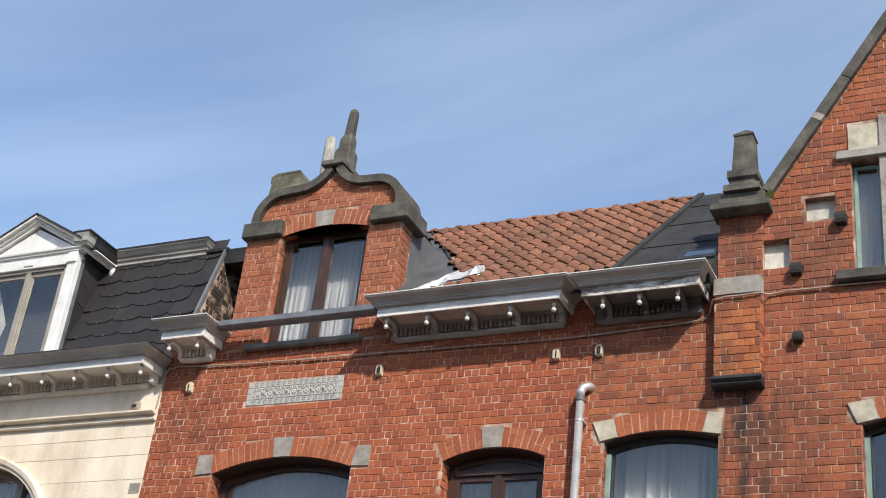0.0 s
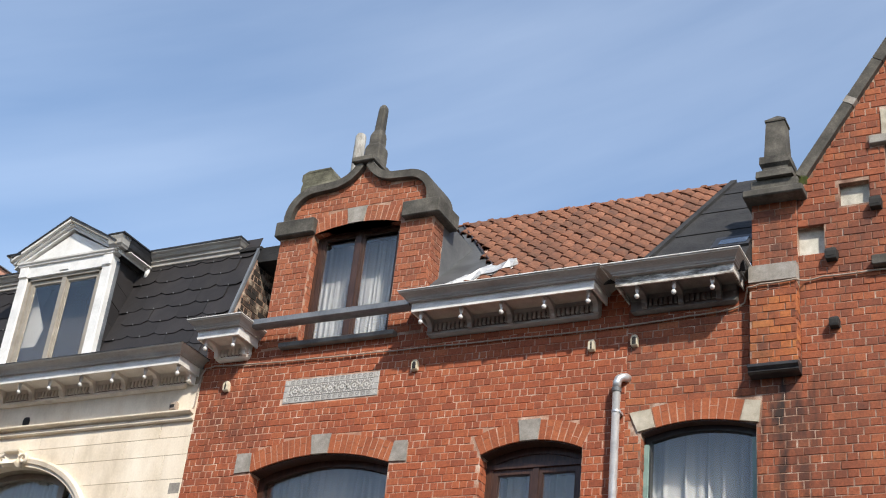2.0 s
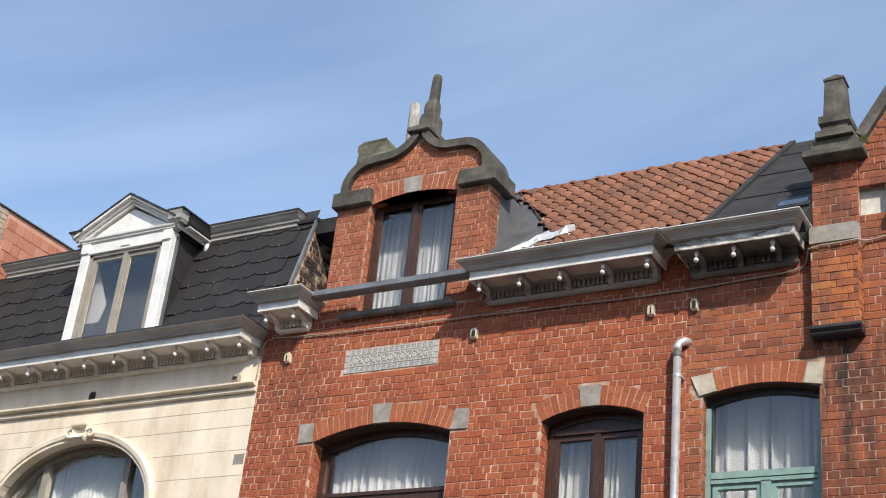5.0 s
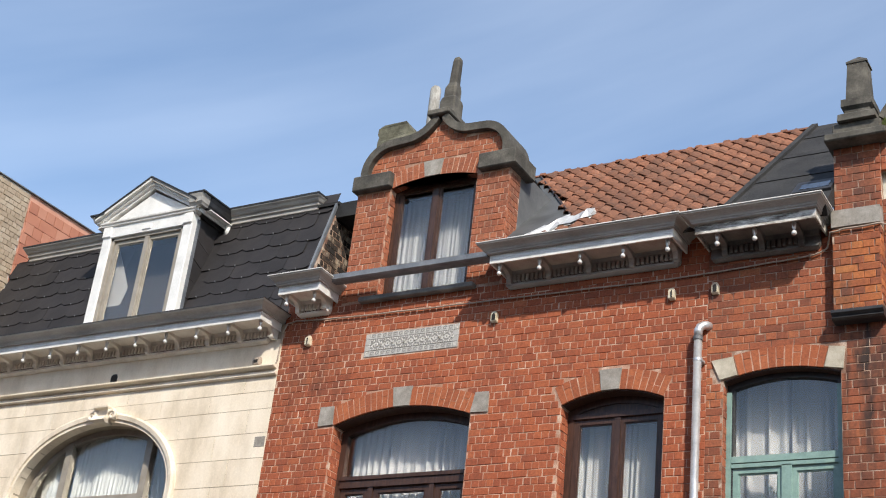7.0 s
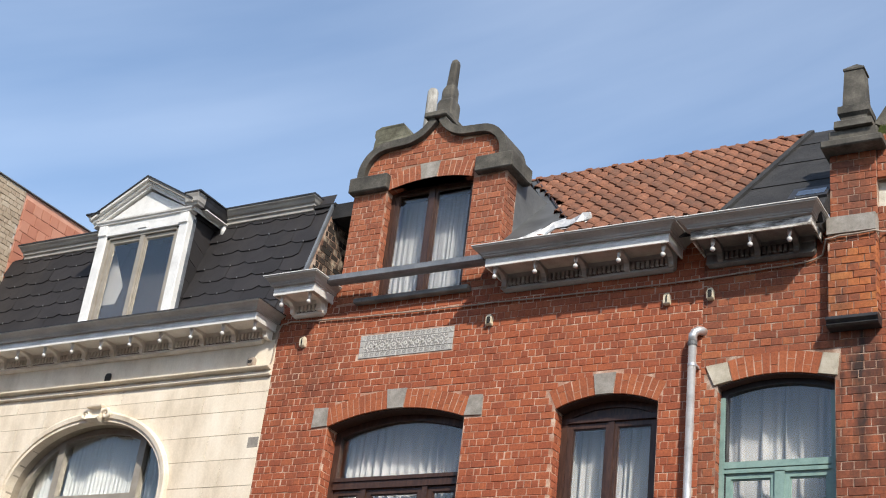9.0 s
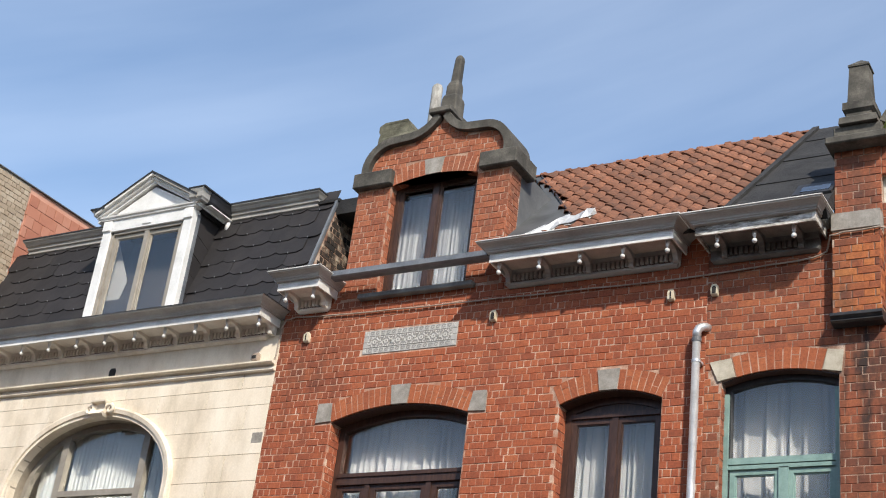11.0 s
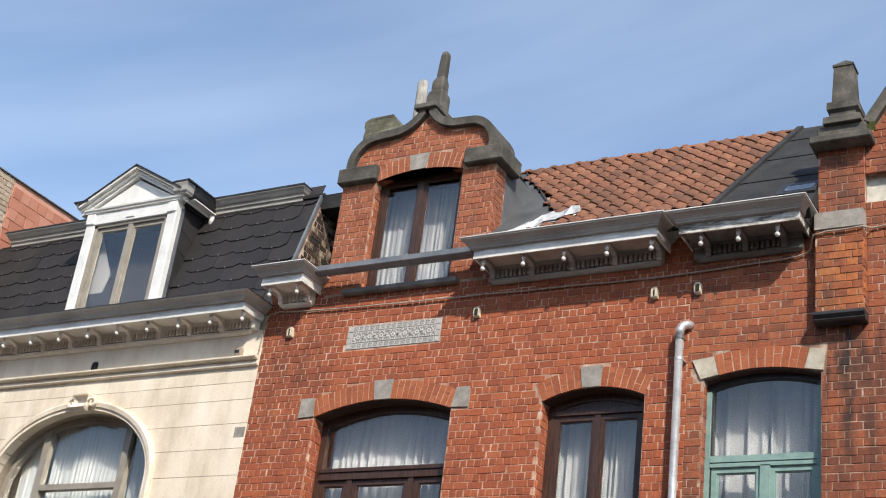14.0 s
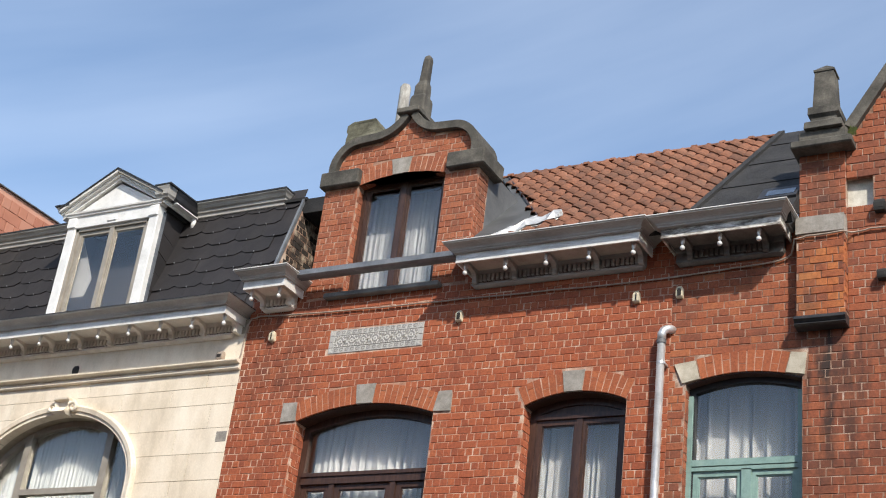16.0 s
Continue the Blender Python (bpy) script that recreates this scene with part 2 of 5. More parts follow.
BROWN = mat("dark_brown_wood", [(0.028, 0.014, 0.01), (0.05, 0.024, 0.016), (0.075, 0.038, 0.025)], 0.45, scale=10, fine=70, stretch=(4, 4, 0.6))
CORNICE_DARK = mat("sooty_cornice_paint", [(0.09, 0.083, 0.075), (0.14, 0.13, 0.118), (0.2, 0.187, 0.17)], 0.7, scale=5, fine=60, dirt=0.4, dirt_colour=(0.06, 0.052, 0.045))
# zinc darkened to offset the stronger sun on the sloping apron
ZINC_DIMMED = mat("dimmed_zinc", [(0.05, 0.052, 0.054), (0.075, 0.078, 0.081), (0.1, 0.103, 0.107)], 0.7, metal=0.15, scale=3, fine=40, dirt=0.3, dirt_colour=(0.05, 0.05, 0.05), bump=0.2)
SOFFIT_BROWN = mat("brown_soffit_boards", [(0.3, 0.255, 0.21), (0.4, 0.35, 0.3), (0.47, 0.42, 0.36)], 0.75, scale=5, fine=60, dirt=0.35, dirt_colour=(0.14, 0.11, 0.09))
# dark tone for the shade in the gaps between dentils
DENTIL_SHADE = mat("dentil_gap_shade", [(0.12, 0.1, 0.085), (0.18, 0.155, 0.135)], 0.8, scale=8)
# cornice paint lightened for undersides; puts ground bounce light into the colour
SOFFIT = mat("bounce_lit_soffit_paint", [(0.58, 0.53, 0.47), (0.7, 0.65, 0.58), (0.76, 0.72, 0.66)], 0.7, scale=4, fine=60, dirt=0.2, dirt_colour=(0.2, 0.17, 0.14))
DORMER_MORTAR = mat("weathered_lime_mortar", [(0.2, 0.095, 0.06), (0.33, 0.19, 0.13), (0.56, 0.43, 0.34)], 0.95, scale=5, fine=150, dirt=0.6, dirt_colour=(0.17, 0.08, 0.05), dirt_scale=3.0)
ARCH_MORTAR = mat("pale_arch_mortar", [(0.3, 0.15, 0.095), (0.42, 0.25, 0.175), (0.58, 0.43, 0.33)], 0.95, scale=6, spread=(0.35, 0.7))
GREEN = mat("pale_green_paint", [(0.15, 0.245, 0.222), (0.2, 0.31, 0.28), (0.24, 0.355, 0.32)], 0.5, scale=8, fine=60)
WHITE = mat("white_window_paint", [(0.58, 0.575, 0.555), (0.68, 0.675, 0.655), (0.74, 0.735, 0.72)], 0.45, scale=4, fine=40, dirt=0.15, dirt_colour=(0.36, 0.34, 0.31))
TAUPE = mat("taupe_window_frame", [(0.22, 0.195, 0.165), (0.27, 0.245, 0.205), (0.32, 0.29, 0.25)], 0.5, scale=5, fine=60)
BLACK = mat("black_metal", [(0.012, 0.012, 0.013), (0.022, 0.022, 0.024), (0.035, 0.034, 0.034)], 0.5, scale=8, fine=70)
DARKVOID = mat("sooty_iron", [(0.01, 0.009, 0.008), (0.02, 0.018, 0.016)], 0.8, scale=12)
CABLE = mat("weathered_cable", [(0.24, 0.19, 0.15), (0.4, 0.33, 0.27)], 0.7, scale=15)
ORANGE_BLOCK = mat("orange_clay_block", [(0.31, 0.116, 0.0731), (0.396, 0.163, 0.103), (0.447, 0.215, 0.146)], 0.9, scale=6, fine=80, piece=0.5, spread=(0.1, 0.9))
TAN_BRICK = mat("tan_brick", [(0.255, 0.196, 0.136), (0.357, 0.281, 0.204), (0.425, 0.357, 0.272)], 0.9, scale=8, fine=90, piece=0.5, spread=(0.1, 0.9))
PALE_MORTAR = mat("pale_mortar", [(0.425, 0.383, 0.323), (0.527, 0.484, 0.425)], 0.95, scale=6)
ORANGE_MORTAR = mat("pink_mortar", [(0.45, 0.22, 0.15), (0.55, 0.3, 0.22)], 0.95, scale=6)
CHARRED = mat("flaking_old_brick", [(0.02, 0.016, 0.013), (0.09, 0.055, 0.038), (0.4, 0.33, 0.25)], 0.95, scale=12, fine=60, piece=0.3, spread=(0.4, 0.7), dirt=0.95, dirt_colour=(0.018, 0.015, 0.013), bump=0.8, dirt_scale=2.2)
CERAMIC = mat("grey_glazed_tile", [(0.36, 0.345, 0.32), (0.47, 0.45, 0.415)], 0.3, scale=10, piece=0.3, bump=0.1)
CERAMIC_DARK = mat("dark_grey_glaze", [(0.23, 0.215, 0.195), (0.3, 0.285, 0.26)], 0.3, scale=10, bump=0.1)
CERAMIC_WHITE = mat("white_glaze", [(0.5, 0.475, 0.43), (0.6, 0.575, 0.53)], 0.3, scale=10, bump=0.1)
INSULATOR = mat("cream_porcelain", [(0.55, 0.47, 0.33), (0.7, 0.63, 0.48)], 0.5, scale=20)
INTERIOR = mat("dim_plaster", [(0.3, 0.29, 0.27), (0.36, 0.35, 0.33)], 0.95, scale=3)
ASPHALT = mat("worn_road", [(0.06, 0.058, 0.055), (0.09, 0.086, 0.08), (0.12, 0.115, 0.108)], 0.95, scale=2, fine=60, dirt=0.3)
PAVING = mat("concrete_paving", [(0.25, 0.24, 0.22), (0.34, 0.325, 0.3)], 0.95, scale=2, fine=60)
MOSS = mat("moss", [(0.05, 0.075, 0.015), (0.13, 0.15, 0.04)], 0.95, scale=30)
CHIMNEY_WHITE = mat("limewashed_flue", [(0.16, 0.155, 0.14), (0.3, 0.29, 0.265), (0.48, 0.47, 0.44)], 0.9, scale=9, fine=60, dirt=0.5, dirt_colour=(0.2, 0.19, 0.17), stretch=(2, 2, 0.6))

GLASS = bpy.data.materials.new("window_glass")
GLASS.use_nodes = True
g = GLASS.node_tree.nodes["Principled BSDF"]
g.inputs["Base Color"].default_value = (0.92, 0.94, 0.94, 1)
g.inputs["Transmission Weight"].default_value = 1.0
g.inputs["Roughness"].default_value = 0.0
g.inputs["IOR"].default_value = 1.6


def cloth(name, colour, see, mesh=150):
    m = bpy.data.materials.new(name)
    m.use_nodes = True
    n, l = m.node_tree.nodes, m.node_tree.links
    b = n["Principled BSDF"]
    b.inputs["Roughness"].default_value = 0.9
    co = n.new("ShaderNodeNewGeometry")
    w = n.new("ShaderNodeTexVoronoi")
    w.inputs["Scale"].default_value = mesh
    l.new(co.outputs["Position"], w.inputs["Vector"])
    r = n.new("ShaderNodeMapRange")
    r.inputs["To Min"].default_value, r.inputs["To Max"].default_value = 1.0 - see, 1.0
    l.new(w.outputs["Distance"], r.inputs["Value"])
    l.new(r.outputs[0], b.inputs["Alpha"])
    k = n.new("ShaderNodeTexNoise")
    k.inputs["Scale"].default_value = 6
    l.new(co.outputs["Position"], k.inputs["Vector"])
    q = n.new("ShaderNodeValToRGB")
    q.color_ramp.elements[0].color = (*[c * 0.85 for c in colour], 1)
    q.color_ramp.elements[1].color = (*colour, 1)
    l.new(k.outputs["Fac"], q.inputs["Fac"])
    l.new(q.outputs["Color"], b.inputs["Base Color"])
    return m


CURTAIN = cloth("white_voile", (0.34, 0.335, 0.33), 0.16)
DORMER_LACE = cloth("patterned_lace", (0.36, 0.36, 0.37), 0.42, 60)
PLEATED = cloth("white_pleated_voile", (0.46, 0.47, 0.46), 0.12)
LACE = cloth("white_lace", (0.45, 0.44, 0.44), 0.32)


# ---- mesh building ----
class Build:
    """Vertices and faces of one mesh."""

    def __init__(self, weld=False):
        self.v, self.f, self.weld = [], [], weld

    def add(self, verts, faces):
        k = len(self.v)
        self.v += [tuple(p) for p in verts]
        self.f += [tuple(k + i for i in q) for q in faces]
        return self

    def box(self, x0, x1, y0, y1, z0, z1):
        return self.add([(x, y, z) for z in (z0, z1) for x, y in ((x0, y0), (x1, y0), (x1, y1), (x0, y1))],
                        [(3, 2, 1, 0), (4, 5, 6, 7), (0, 1, 5, 4), (1, 2, 6, 5), (2, 3, 7, 6), (3, 0, 4, 7)])

    def bevelled(self, x0, x1, y0, y1, z0, z1, e=0.004):
        """A box whose front (the low y side) and its edges are chamfered."""
        a = [(x0, y1, z0), (x1, y1, z0), (x1, y1, z1), (x0, y1, z1), (x0, y0 + e, z0), (x1, y0 + e, z0), (x1, y0 + e, z1), (x0, y0 + e, z1),
             (x0 + e, y0, z0 + e), (x1 - e, y0, z0 + e), (x1 - e, y0, z1 - e), (x0 + e, y0, z1 - e)]
        f = [(8, 9, 10, 11), (3, 2, 1, 0)]
        for i in range(4):
            j = (i + 1) % 4
            f += [(4 + i, 4 + j, 8 + j, 8 + i), (i, j, 4 + j, 4 + i)]
        return self.add(a, f)

    def prism(self, poly, y0, y1):
        """A polygon of (x, z), drawn out from y0 to y1."""
        n = len(poly)
        return self.add([(x, y0, z) for x, z in poly] + [(x, y1, z) for x, z in poly],
                        [tuple(range(n)), tuple(range(2 * n - 1, n - 1, -1))] + [(i, n + i, n + (i + 1) % n, (i + 1) % n) for i in range(n)])

    def side(self, poly, x0, x1):
        """A polygon of (y, z), drawn out from x0 to x1."""
        n = len(poly)
        return self.add([(x0, y, z) for y, z in poly] + [(x1, y, z) for y, z in poly],
                        [tuple(range(n)), tuple(range(2 * n - 1, n - 1, -1))] + [(i, n + i, n + (i + 1) % n, (i + 1) % n) for i in range(n)])

    def rings(self, loops, close=True):
        """Loops of points of one length, skinned one to the next, with end caps."""
        n = len(loops[0])
        f = [(k * n + i, k * n + (i + 1) % n, (k + 1) * n + (i + 1) % n, (k + 1) * n + i) for k in range(len(loops) - 1) for i in range(n)]
        if close:
            f += [tuple(range(n - 1, -1, -1)), tuple((len(loops) - 1) * n + i for i in range(n))]
        return self.add([p for q in loops for p in q], f)

    def tube(self, path, r, sides=10):
        path = [Vector(p) for p in path]
        loops = []
        for i, p in enumerate(path):
            d = (path[min(i + 1, len(path) - 1)] - path[max(i - 1, 0)]).normalized()
            u = d.orthogonal().normalized() if i == 0 else (u - d * u.dot(d)).normalized()
            w = d.cross(u)
            rr = r[i] if isinstance(r, (list, tuple)) else r
            loops.append([p + (u * math.cos(a) + w * math.sin(a)) * rr for a in (2 * math.pi * k / sides for k in range(sides))])
        return self.rings(loops)

    def ball(self, c, r, n=10, sz=1.0):
        loops = []
        for j in range(1, 6):
            a = math.pi * j / 6
            loops.append([(c[0] + r * math.sin(a) * math.cos(t), c[1] + r * math.sin(a) * math.sin(t), c[2] - r * sz * math.cos(a)) for t in (2 * math.pi * k / n for k in range(n))])
        return self.rings(loops)

    def mesh(self, name, material, smooth=False, fix=True):
        me = bpy.data.meshes.new(name)
        me.from_pydata(self.v, [], self.f)
        if fix:
            bm = bmesh.new()
            bm.from_mesh(me)
            if self.weld:
                bmesh.ops.remove_doubles(bm, verts=bm.verts, dist=0.0002)
            bmesh.ops.recalc_face_normals(bm, faces=bm.faces)
            bm.to_mesh(me)
            bm.free()
        me.materials.append(material)
        if smooth:
            for p in me.polygons:
                p.use_smooth = True
        return me


def part(name, build, material, parent=None, label="", smooth=False, fix=True):
    ob = new(name, build.mesh(name, material, smooth, fix))
    if parent:
        ob.parent = parent
    if label:
        tagged(ob, label)
    return ob


def thing(name, label, category, at=(0, 0, 0), group="", kind=""):
    ob = new(name)
    ob.location = at
    return tagged(ob, label, category, group, kind)


def adopt(parent):
    """Keeps the parts of a thing where they were built though its empty stands elsewhere."""
    for c in parent.children:
        c.matrix_parent_inverse = Matrix.Translation(-parent.location)


class Arch:
    """A segmental arch between xa and xb, springing at zs, with its crown at zc."""

    def __init__(self, xa, xb, zs, zc):
        self.xa, self.xb, self.zs, self.zc = xa, xb, zs, zc
        h, w = zc - zs, (xb - xa) / 2
        self.r = (h * h + w * w) / (2 * h)
        self.cx, self.cz = (xa + xb) / 2, zc - self.r
        self.half = math.asin(min(1, w / self.r))

    def z(self, x):
        return self.cz + math.sqrt(max(0, self.r ** 2 - (x - self.cx) ** 2))

    def at(self, a, r=None):
        r = self.r if r is None else r
        return self.cx + r * math.sin(a), self.cz + r * math.cos(a)

    def points(self, n=14, inset=0.0):
        """From left to right along the arch, inset from it and from the jambs."""
        r = self.r - inset
        top = math.asin(min(1, ((self.xb - self.xa) / 2 - inset) / r))
        return [self.at(-top + 2 * top * i / n, r) for i in range(n + 1)]


class Oval(Arch):
    """A half-elliptical arch with its own rise."""

    def __init__(self, cx, zs, a, b):
        self.cx, self.cz, self.a, self.b = cx, zs, a, b
        self.xa, self.xb, self.zs, self.zc = cx - a, cx + a, zs, zs + b

    def points(self, n=24, inset=0.0):
        a, b = self.a - inset, self.b - inset
        return [(self.cx - a * math.cos(math.pi * i / n), self.cz + b * math.sin(math.pi * i / n)) for i in range(n + 1)]

    def half_width(self, z):
        return self.a if z <= self.zs else self.a * math.sqrt(max(0, 1 - ((z - self.zs) / self.b) ** 2))


def masonry(x0, x1, z0, z1, y0, y1, openings):
    """A wall with arched openings through it. openings: (arch, sill height)."""
    b = Build(True)
    x = x0
    for arch, sill in sorted(openings, key=lambda o: o[0].xa):
        b.box(x, arch.xa, y0, y1, z0, z1)
        if sill > z0:
            b.box(arch.xa, arch.xb, y0, y1, z0, sill)
        b.prism([(arch.xa, z1)] + arch.points() + [(arch.xb, z1)], y0, y1)
        x = arch.xb
    b.box(x, x1, y0, y1, z0, z1)
    return b


BRICK_MESH = {}


def worn(build, k=0, by=0.0026):
    """Knocks the corners of a brick's face out of true."""
    for i in range(k + 4, len(build.v)):
        x, y, z = build.v[i]
        build.v[i] = (x + random.uniform(-by, by), y + random.uniform(-0.001, 0.001), z + random.uniform(-by, by) * 0.8)
    return build


def brick_mesh(w, h, d, material):
    key = (round(w, 3), round(h, 3), material.name, random.randrange(7))
    if key not in BRICK_MESH:
        BRICK_MESH[key] = worn(Build().bevelled(-w / 2, w / 2, 0, d, -h / 2, h / 2, 0.0045)).mesh("brick", material)
    return BRICK_MESH[key]


def lay(parent, x0, x1, z0, z1, face, blocked, material, near, course=0.0766, length=0.163, joint=0.0085, limit=300, name="brick", grid=0.0, depth=0.03, bed=0.005, turn=None):
    """Cross-bond brickwork on a wall's face. blocked(z) gives the intervals of x that are left out at that height; near: the
    stretch (xa, xb, za, zb) in which bricks are objects of their own; the others are joined. turn: puts the bricks onto another face."""
    rest, made = Build(), 0
    row = math.ceil((z0 - grid) / course)
    while True:
        za = grid + row * course
        zb = za + course - bed
        if zb > z1 + 0.02:
            break
        step, off = (length, 0) if row % 2 else (length / 2, length * 0.25)
        if row % 4 == 3:
            off += length / 2
        i = math.floor((x0 - off) / step) - 1
        zm = (za + zb) / 2
        holes = blocked(zm)
        while off + i * step < x1:
            a, b = off + i * step + random.uniform(-0.004, 0.004), off + i * step + step - joint + random.uniform(-0.004, 0.004)
            i += 1
            spans = [(max(a, x0), min(b, x1))]
            for ha, hb in holes:
                nxt = []
                for p, q in spans:
                    if hb <= p or ha >= q:
                        nxt.append((p, q))
                    else:
                        nxt += [(p, ha - joint * 0.6), (hb + joint * 0.6, q)]
                spans = nxt
            for p, q in spans:
                if q - p < 0.025:
                    continue
                out = random.uniform(-0.0022, 0.0026)
                lift = random.uniform(-0.0028, 0.0028)
                whole = abs((q - p) - (step - joint)) < 0.008
                cx = (p + q) / 2
                if whole and made < limit and near[0] < cx < near[1] and near[2] < zm < near[3] and turn is None:
                    ob = new(name, brick_mesh(step - joint, course - bed, depth, material))
                    ob.parent = parent
                    ob.location = (cx, face + out, zm + lift)
                    ob.rotation_euler = (0, random.uniform(-0.012, 0.012), random.uniform(-0.012, 0.012))
                    made += 1
                else:
                    k = len(rest.v)
                    rest.bevelled(p, q, face + out, face + depth, za + lift, zb + lift, 0.0045)
                    worn(rest, k)
                    if turn is not None:
                        rest.v[k:] = [tuple(turn @ Vector(v)) for v in rest.v[k:]]
        row += 1
    ob = part("brickwork", rest, material, parent, fix=False)
    tagged(ob, kind="stuff")
    return ob


def ring(parent, arch, thick, face, material, a0=None, a1=None, skip=(), pitch=0.07, depth=0.2, name="arch_brick"):
    """Upright bricks round an arch, but for the angles of its stones."""
    a0, a1 = -arch.half if a0 is None else a0, arch.half if a1 is None else a1
    runs, a = [], a0
    for s0, s1 in sorted(skip):
        runs.append((a, s0))
        a = s1
    runs.append((a, a1))
    o, i_ = [arch.at(a0 + (a1 - a0) * k / 16, arch.r - 0.002) for k in range(17)], [arch.at(a0 + (a1 - a0) * k / 16, arch.r + thick - 0.002) for k in range(17)]
    bk = Build(True)
    for k in range(16):
        bk.prism([o[k], o[k + 1], i_[k + 1], i_[k]], face + 0.003, face + depth)
    part("arch_mortar", bk, ARCH_MORTAR, parent)
    for p, q in runs:
        if q - p < 0.01:
            continue
        n = max(1, round((q - p) * arch.r / pitch))
        for i in range(n):
            u = p + (q - p) * i / n
            w = p + (q - p) * (i + 1) / n
            gap = 0.0055 / arch.r
            cut = thick * random.choice((0.36, 0.64)) if i % 2 else 0
            for ra, rb in ((-0.005, cut - 0.003), (cut + 0.003, thick)) if cut else ((-0.005, thick),):
                e = [random.uniform(-0.0025, 0.0025) for k in range(8)]
                poly = [arch.at(u + gap + e[0] / arch.r, arch.r + ra), arch.at(w - gap + e[1] / arch.r, arch.r + ra), arch.at(w - gap + e[2] / arch.r, arch.r + rb + e[3]), arch.at(u + gap + e[4] / arch.r, arch.r + rb + e[5])]
                part(name, Build().prism(poly, face + random.uniform(-0.002, 0.002), face + depth), material, parent)


def stone(name, parent, poly, y0, y1, material, label=""):
    return part(name, Build().prism(poly, y0, y1), material, parent, label)


def pane(parent, poly, y, name="pane"):
    ob = part(name, Build().prism(poly, y, y + 0.006), GLASS, parent)
    ob.visible_shadow = False
    return ob


def rect(x0, x1, z0, z1):
    return [(x0, z0), (x1, z0), (x1, z1), (x0, z1)]


def arched(arch, z0, inset=0.0, n=14, lift=0.0):
    pts = arch.points(n, inset)
    return [(arch.xa + inset, z0), (arch.xb - inset, z0)] + [(x, z + lift) for x, z in reversed(pts)]


def curtain(name, x0, x1, z0, z1, y, material, label, waves=9, depth=0.03, group=""):
    b = Build()
    n = waves * 10
    pts = []
    sh = 0.37 * waves + x0
    for i in range(n + 1):
        u = i / n
        p = u * waves * 2 * math.pi + 1.9 * math.sin(u * 9 + sh) + 0.9 * math.sin(u * 23 + 2 * sh)
        s = math.sin(p) + 0.35 * math.sin(2.3 * p + sh)
        pts.append((x0 + (x1 - x0) * u, y + depth * s * (0.75 + 0.5 * math.sin(u * 14 + sh))))
    rows = 8
    for j in range(rows + 1):
        k = j / rows
        b.v += [(x, y + (yy - y) * (1.15 - 0.45 * k), z0 + (z1 - z0) * k) for x, yy in pts]
    b.f += [(j * (n + 1) + i, j * (n + 1) + i + 1, (j + 1) * (n + 1) + i + 1, (j + 1) * (n + 1) + i) for j in range(rows) for i in range(n)]
    ob = new(name, b.mesh(name, material, True, False))
    return tagged(ob, label, "curtain", group)


# ---- ground ----
gr = tagged(part("ground", Build().box(-900, 900, -900, 900, -0.3, 0.0), ASPHALT), "grey asphalt street and ground", "ground", kind="structure")
pv = tagged(part("pavement", Build().box(-60, 60, -2.2, 0.0, 0.0, 0.14), PAVING), "grey concrete pavement along the houses", "pavement", kind="structure")


# unseen wall behind the camera, added to cut the sky's fill light
tagged(part("street_wall", Build().box(-60, 60, -15.4, -15.0, 0.0, 9.5), BRICK_C), "unseen plain wall added to hold back low skylight", "wall", kind="structure")


# ---- pieces that several houses share ----
def loop(xa, xb, out, z):
    return [(xa, -out, z), (xb, -out, z), (xb, 0.02, z), (xa, 0.02, z)]


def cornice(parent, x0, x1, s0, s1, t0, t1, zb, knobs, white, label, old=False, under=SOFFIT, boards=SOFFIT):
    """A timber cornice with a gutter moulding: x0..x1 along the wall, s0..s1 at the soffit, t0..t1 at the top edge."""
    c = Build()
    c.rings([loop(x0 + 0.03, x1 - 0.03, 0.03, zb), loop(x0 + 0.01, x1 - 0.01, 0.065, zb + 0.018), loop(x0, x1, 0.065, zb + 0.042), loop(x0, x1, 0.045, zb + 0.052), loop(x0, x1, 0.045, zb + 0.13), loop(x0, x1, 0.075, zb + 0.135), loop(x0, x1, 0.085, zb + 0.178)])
    # the default underside colour has bounce light painted in
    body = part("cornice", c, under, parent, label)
    part("soffit", Build().rings([loop(s0 + 0.02, s1 - 0.02, 0.366, zb + 0.178), loop(s0 + 0.02, s1 - 0.02, 0.366, zb + 0.195)]), boards, body, "soffit boards behind the fascia")
    f = Build()
    f.rings([loop(s0, s1, 0.386, zb + 0.24), loop(s0, s1, 0.386, zb + 0.136)], False)
    f.rings([loop(s0 + 0.018, s1 - 0.018, 0.368, zb + 0.136), loop(s0 + 0.018, s1 - 0.018, 0.368, zb + 0.24)], False)
    k = len(f.v)
    f.f += [(k - 12, k - 11, k - 7, k - 8), (k - 11, k - 10, k - 6, k - 7), (k - 9, k - 12, k - 8, k - 5)]
    part("fascia", f, white, body, "peeling white painted fascia board" if old else "white painted fascia board")
    m = Build()
    lv = [(0.03, 0.232), (0.2, 0.235), (0.22, 0.248), (0.3, 0.252), (0.36, 0.268), (0.5, 0.282), (0.68, 0.294), (0.84, 0.308), (0.93, 0.31), (0.95, 0.32), (1.0, 0.322), (1.0, 0.334), (0.96, 0.336)]
    m.rings([loop(s0 + (t0 - s0) * q, s1 + (t1 - s1) * q, 0.405 + 0.115 * q, zb + h) for q, h in lv])
    part("gutter_moulding", m, CORNICE, body, "weathered grey profiled gutter moulding")
    lip = Build()
    lip.rings([loop(t0 - 0.004, t1 + 0.004, 0.524, zb + 0.326), loop(t0 - 0.004, t1 + 0.004, 0.524, zb + 0.335)])
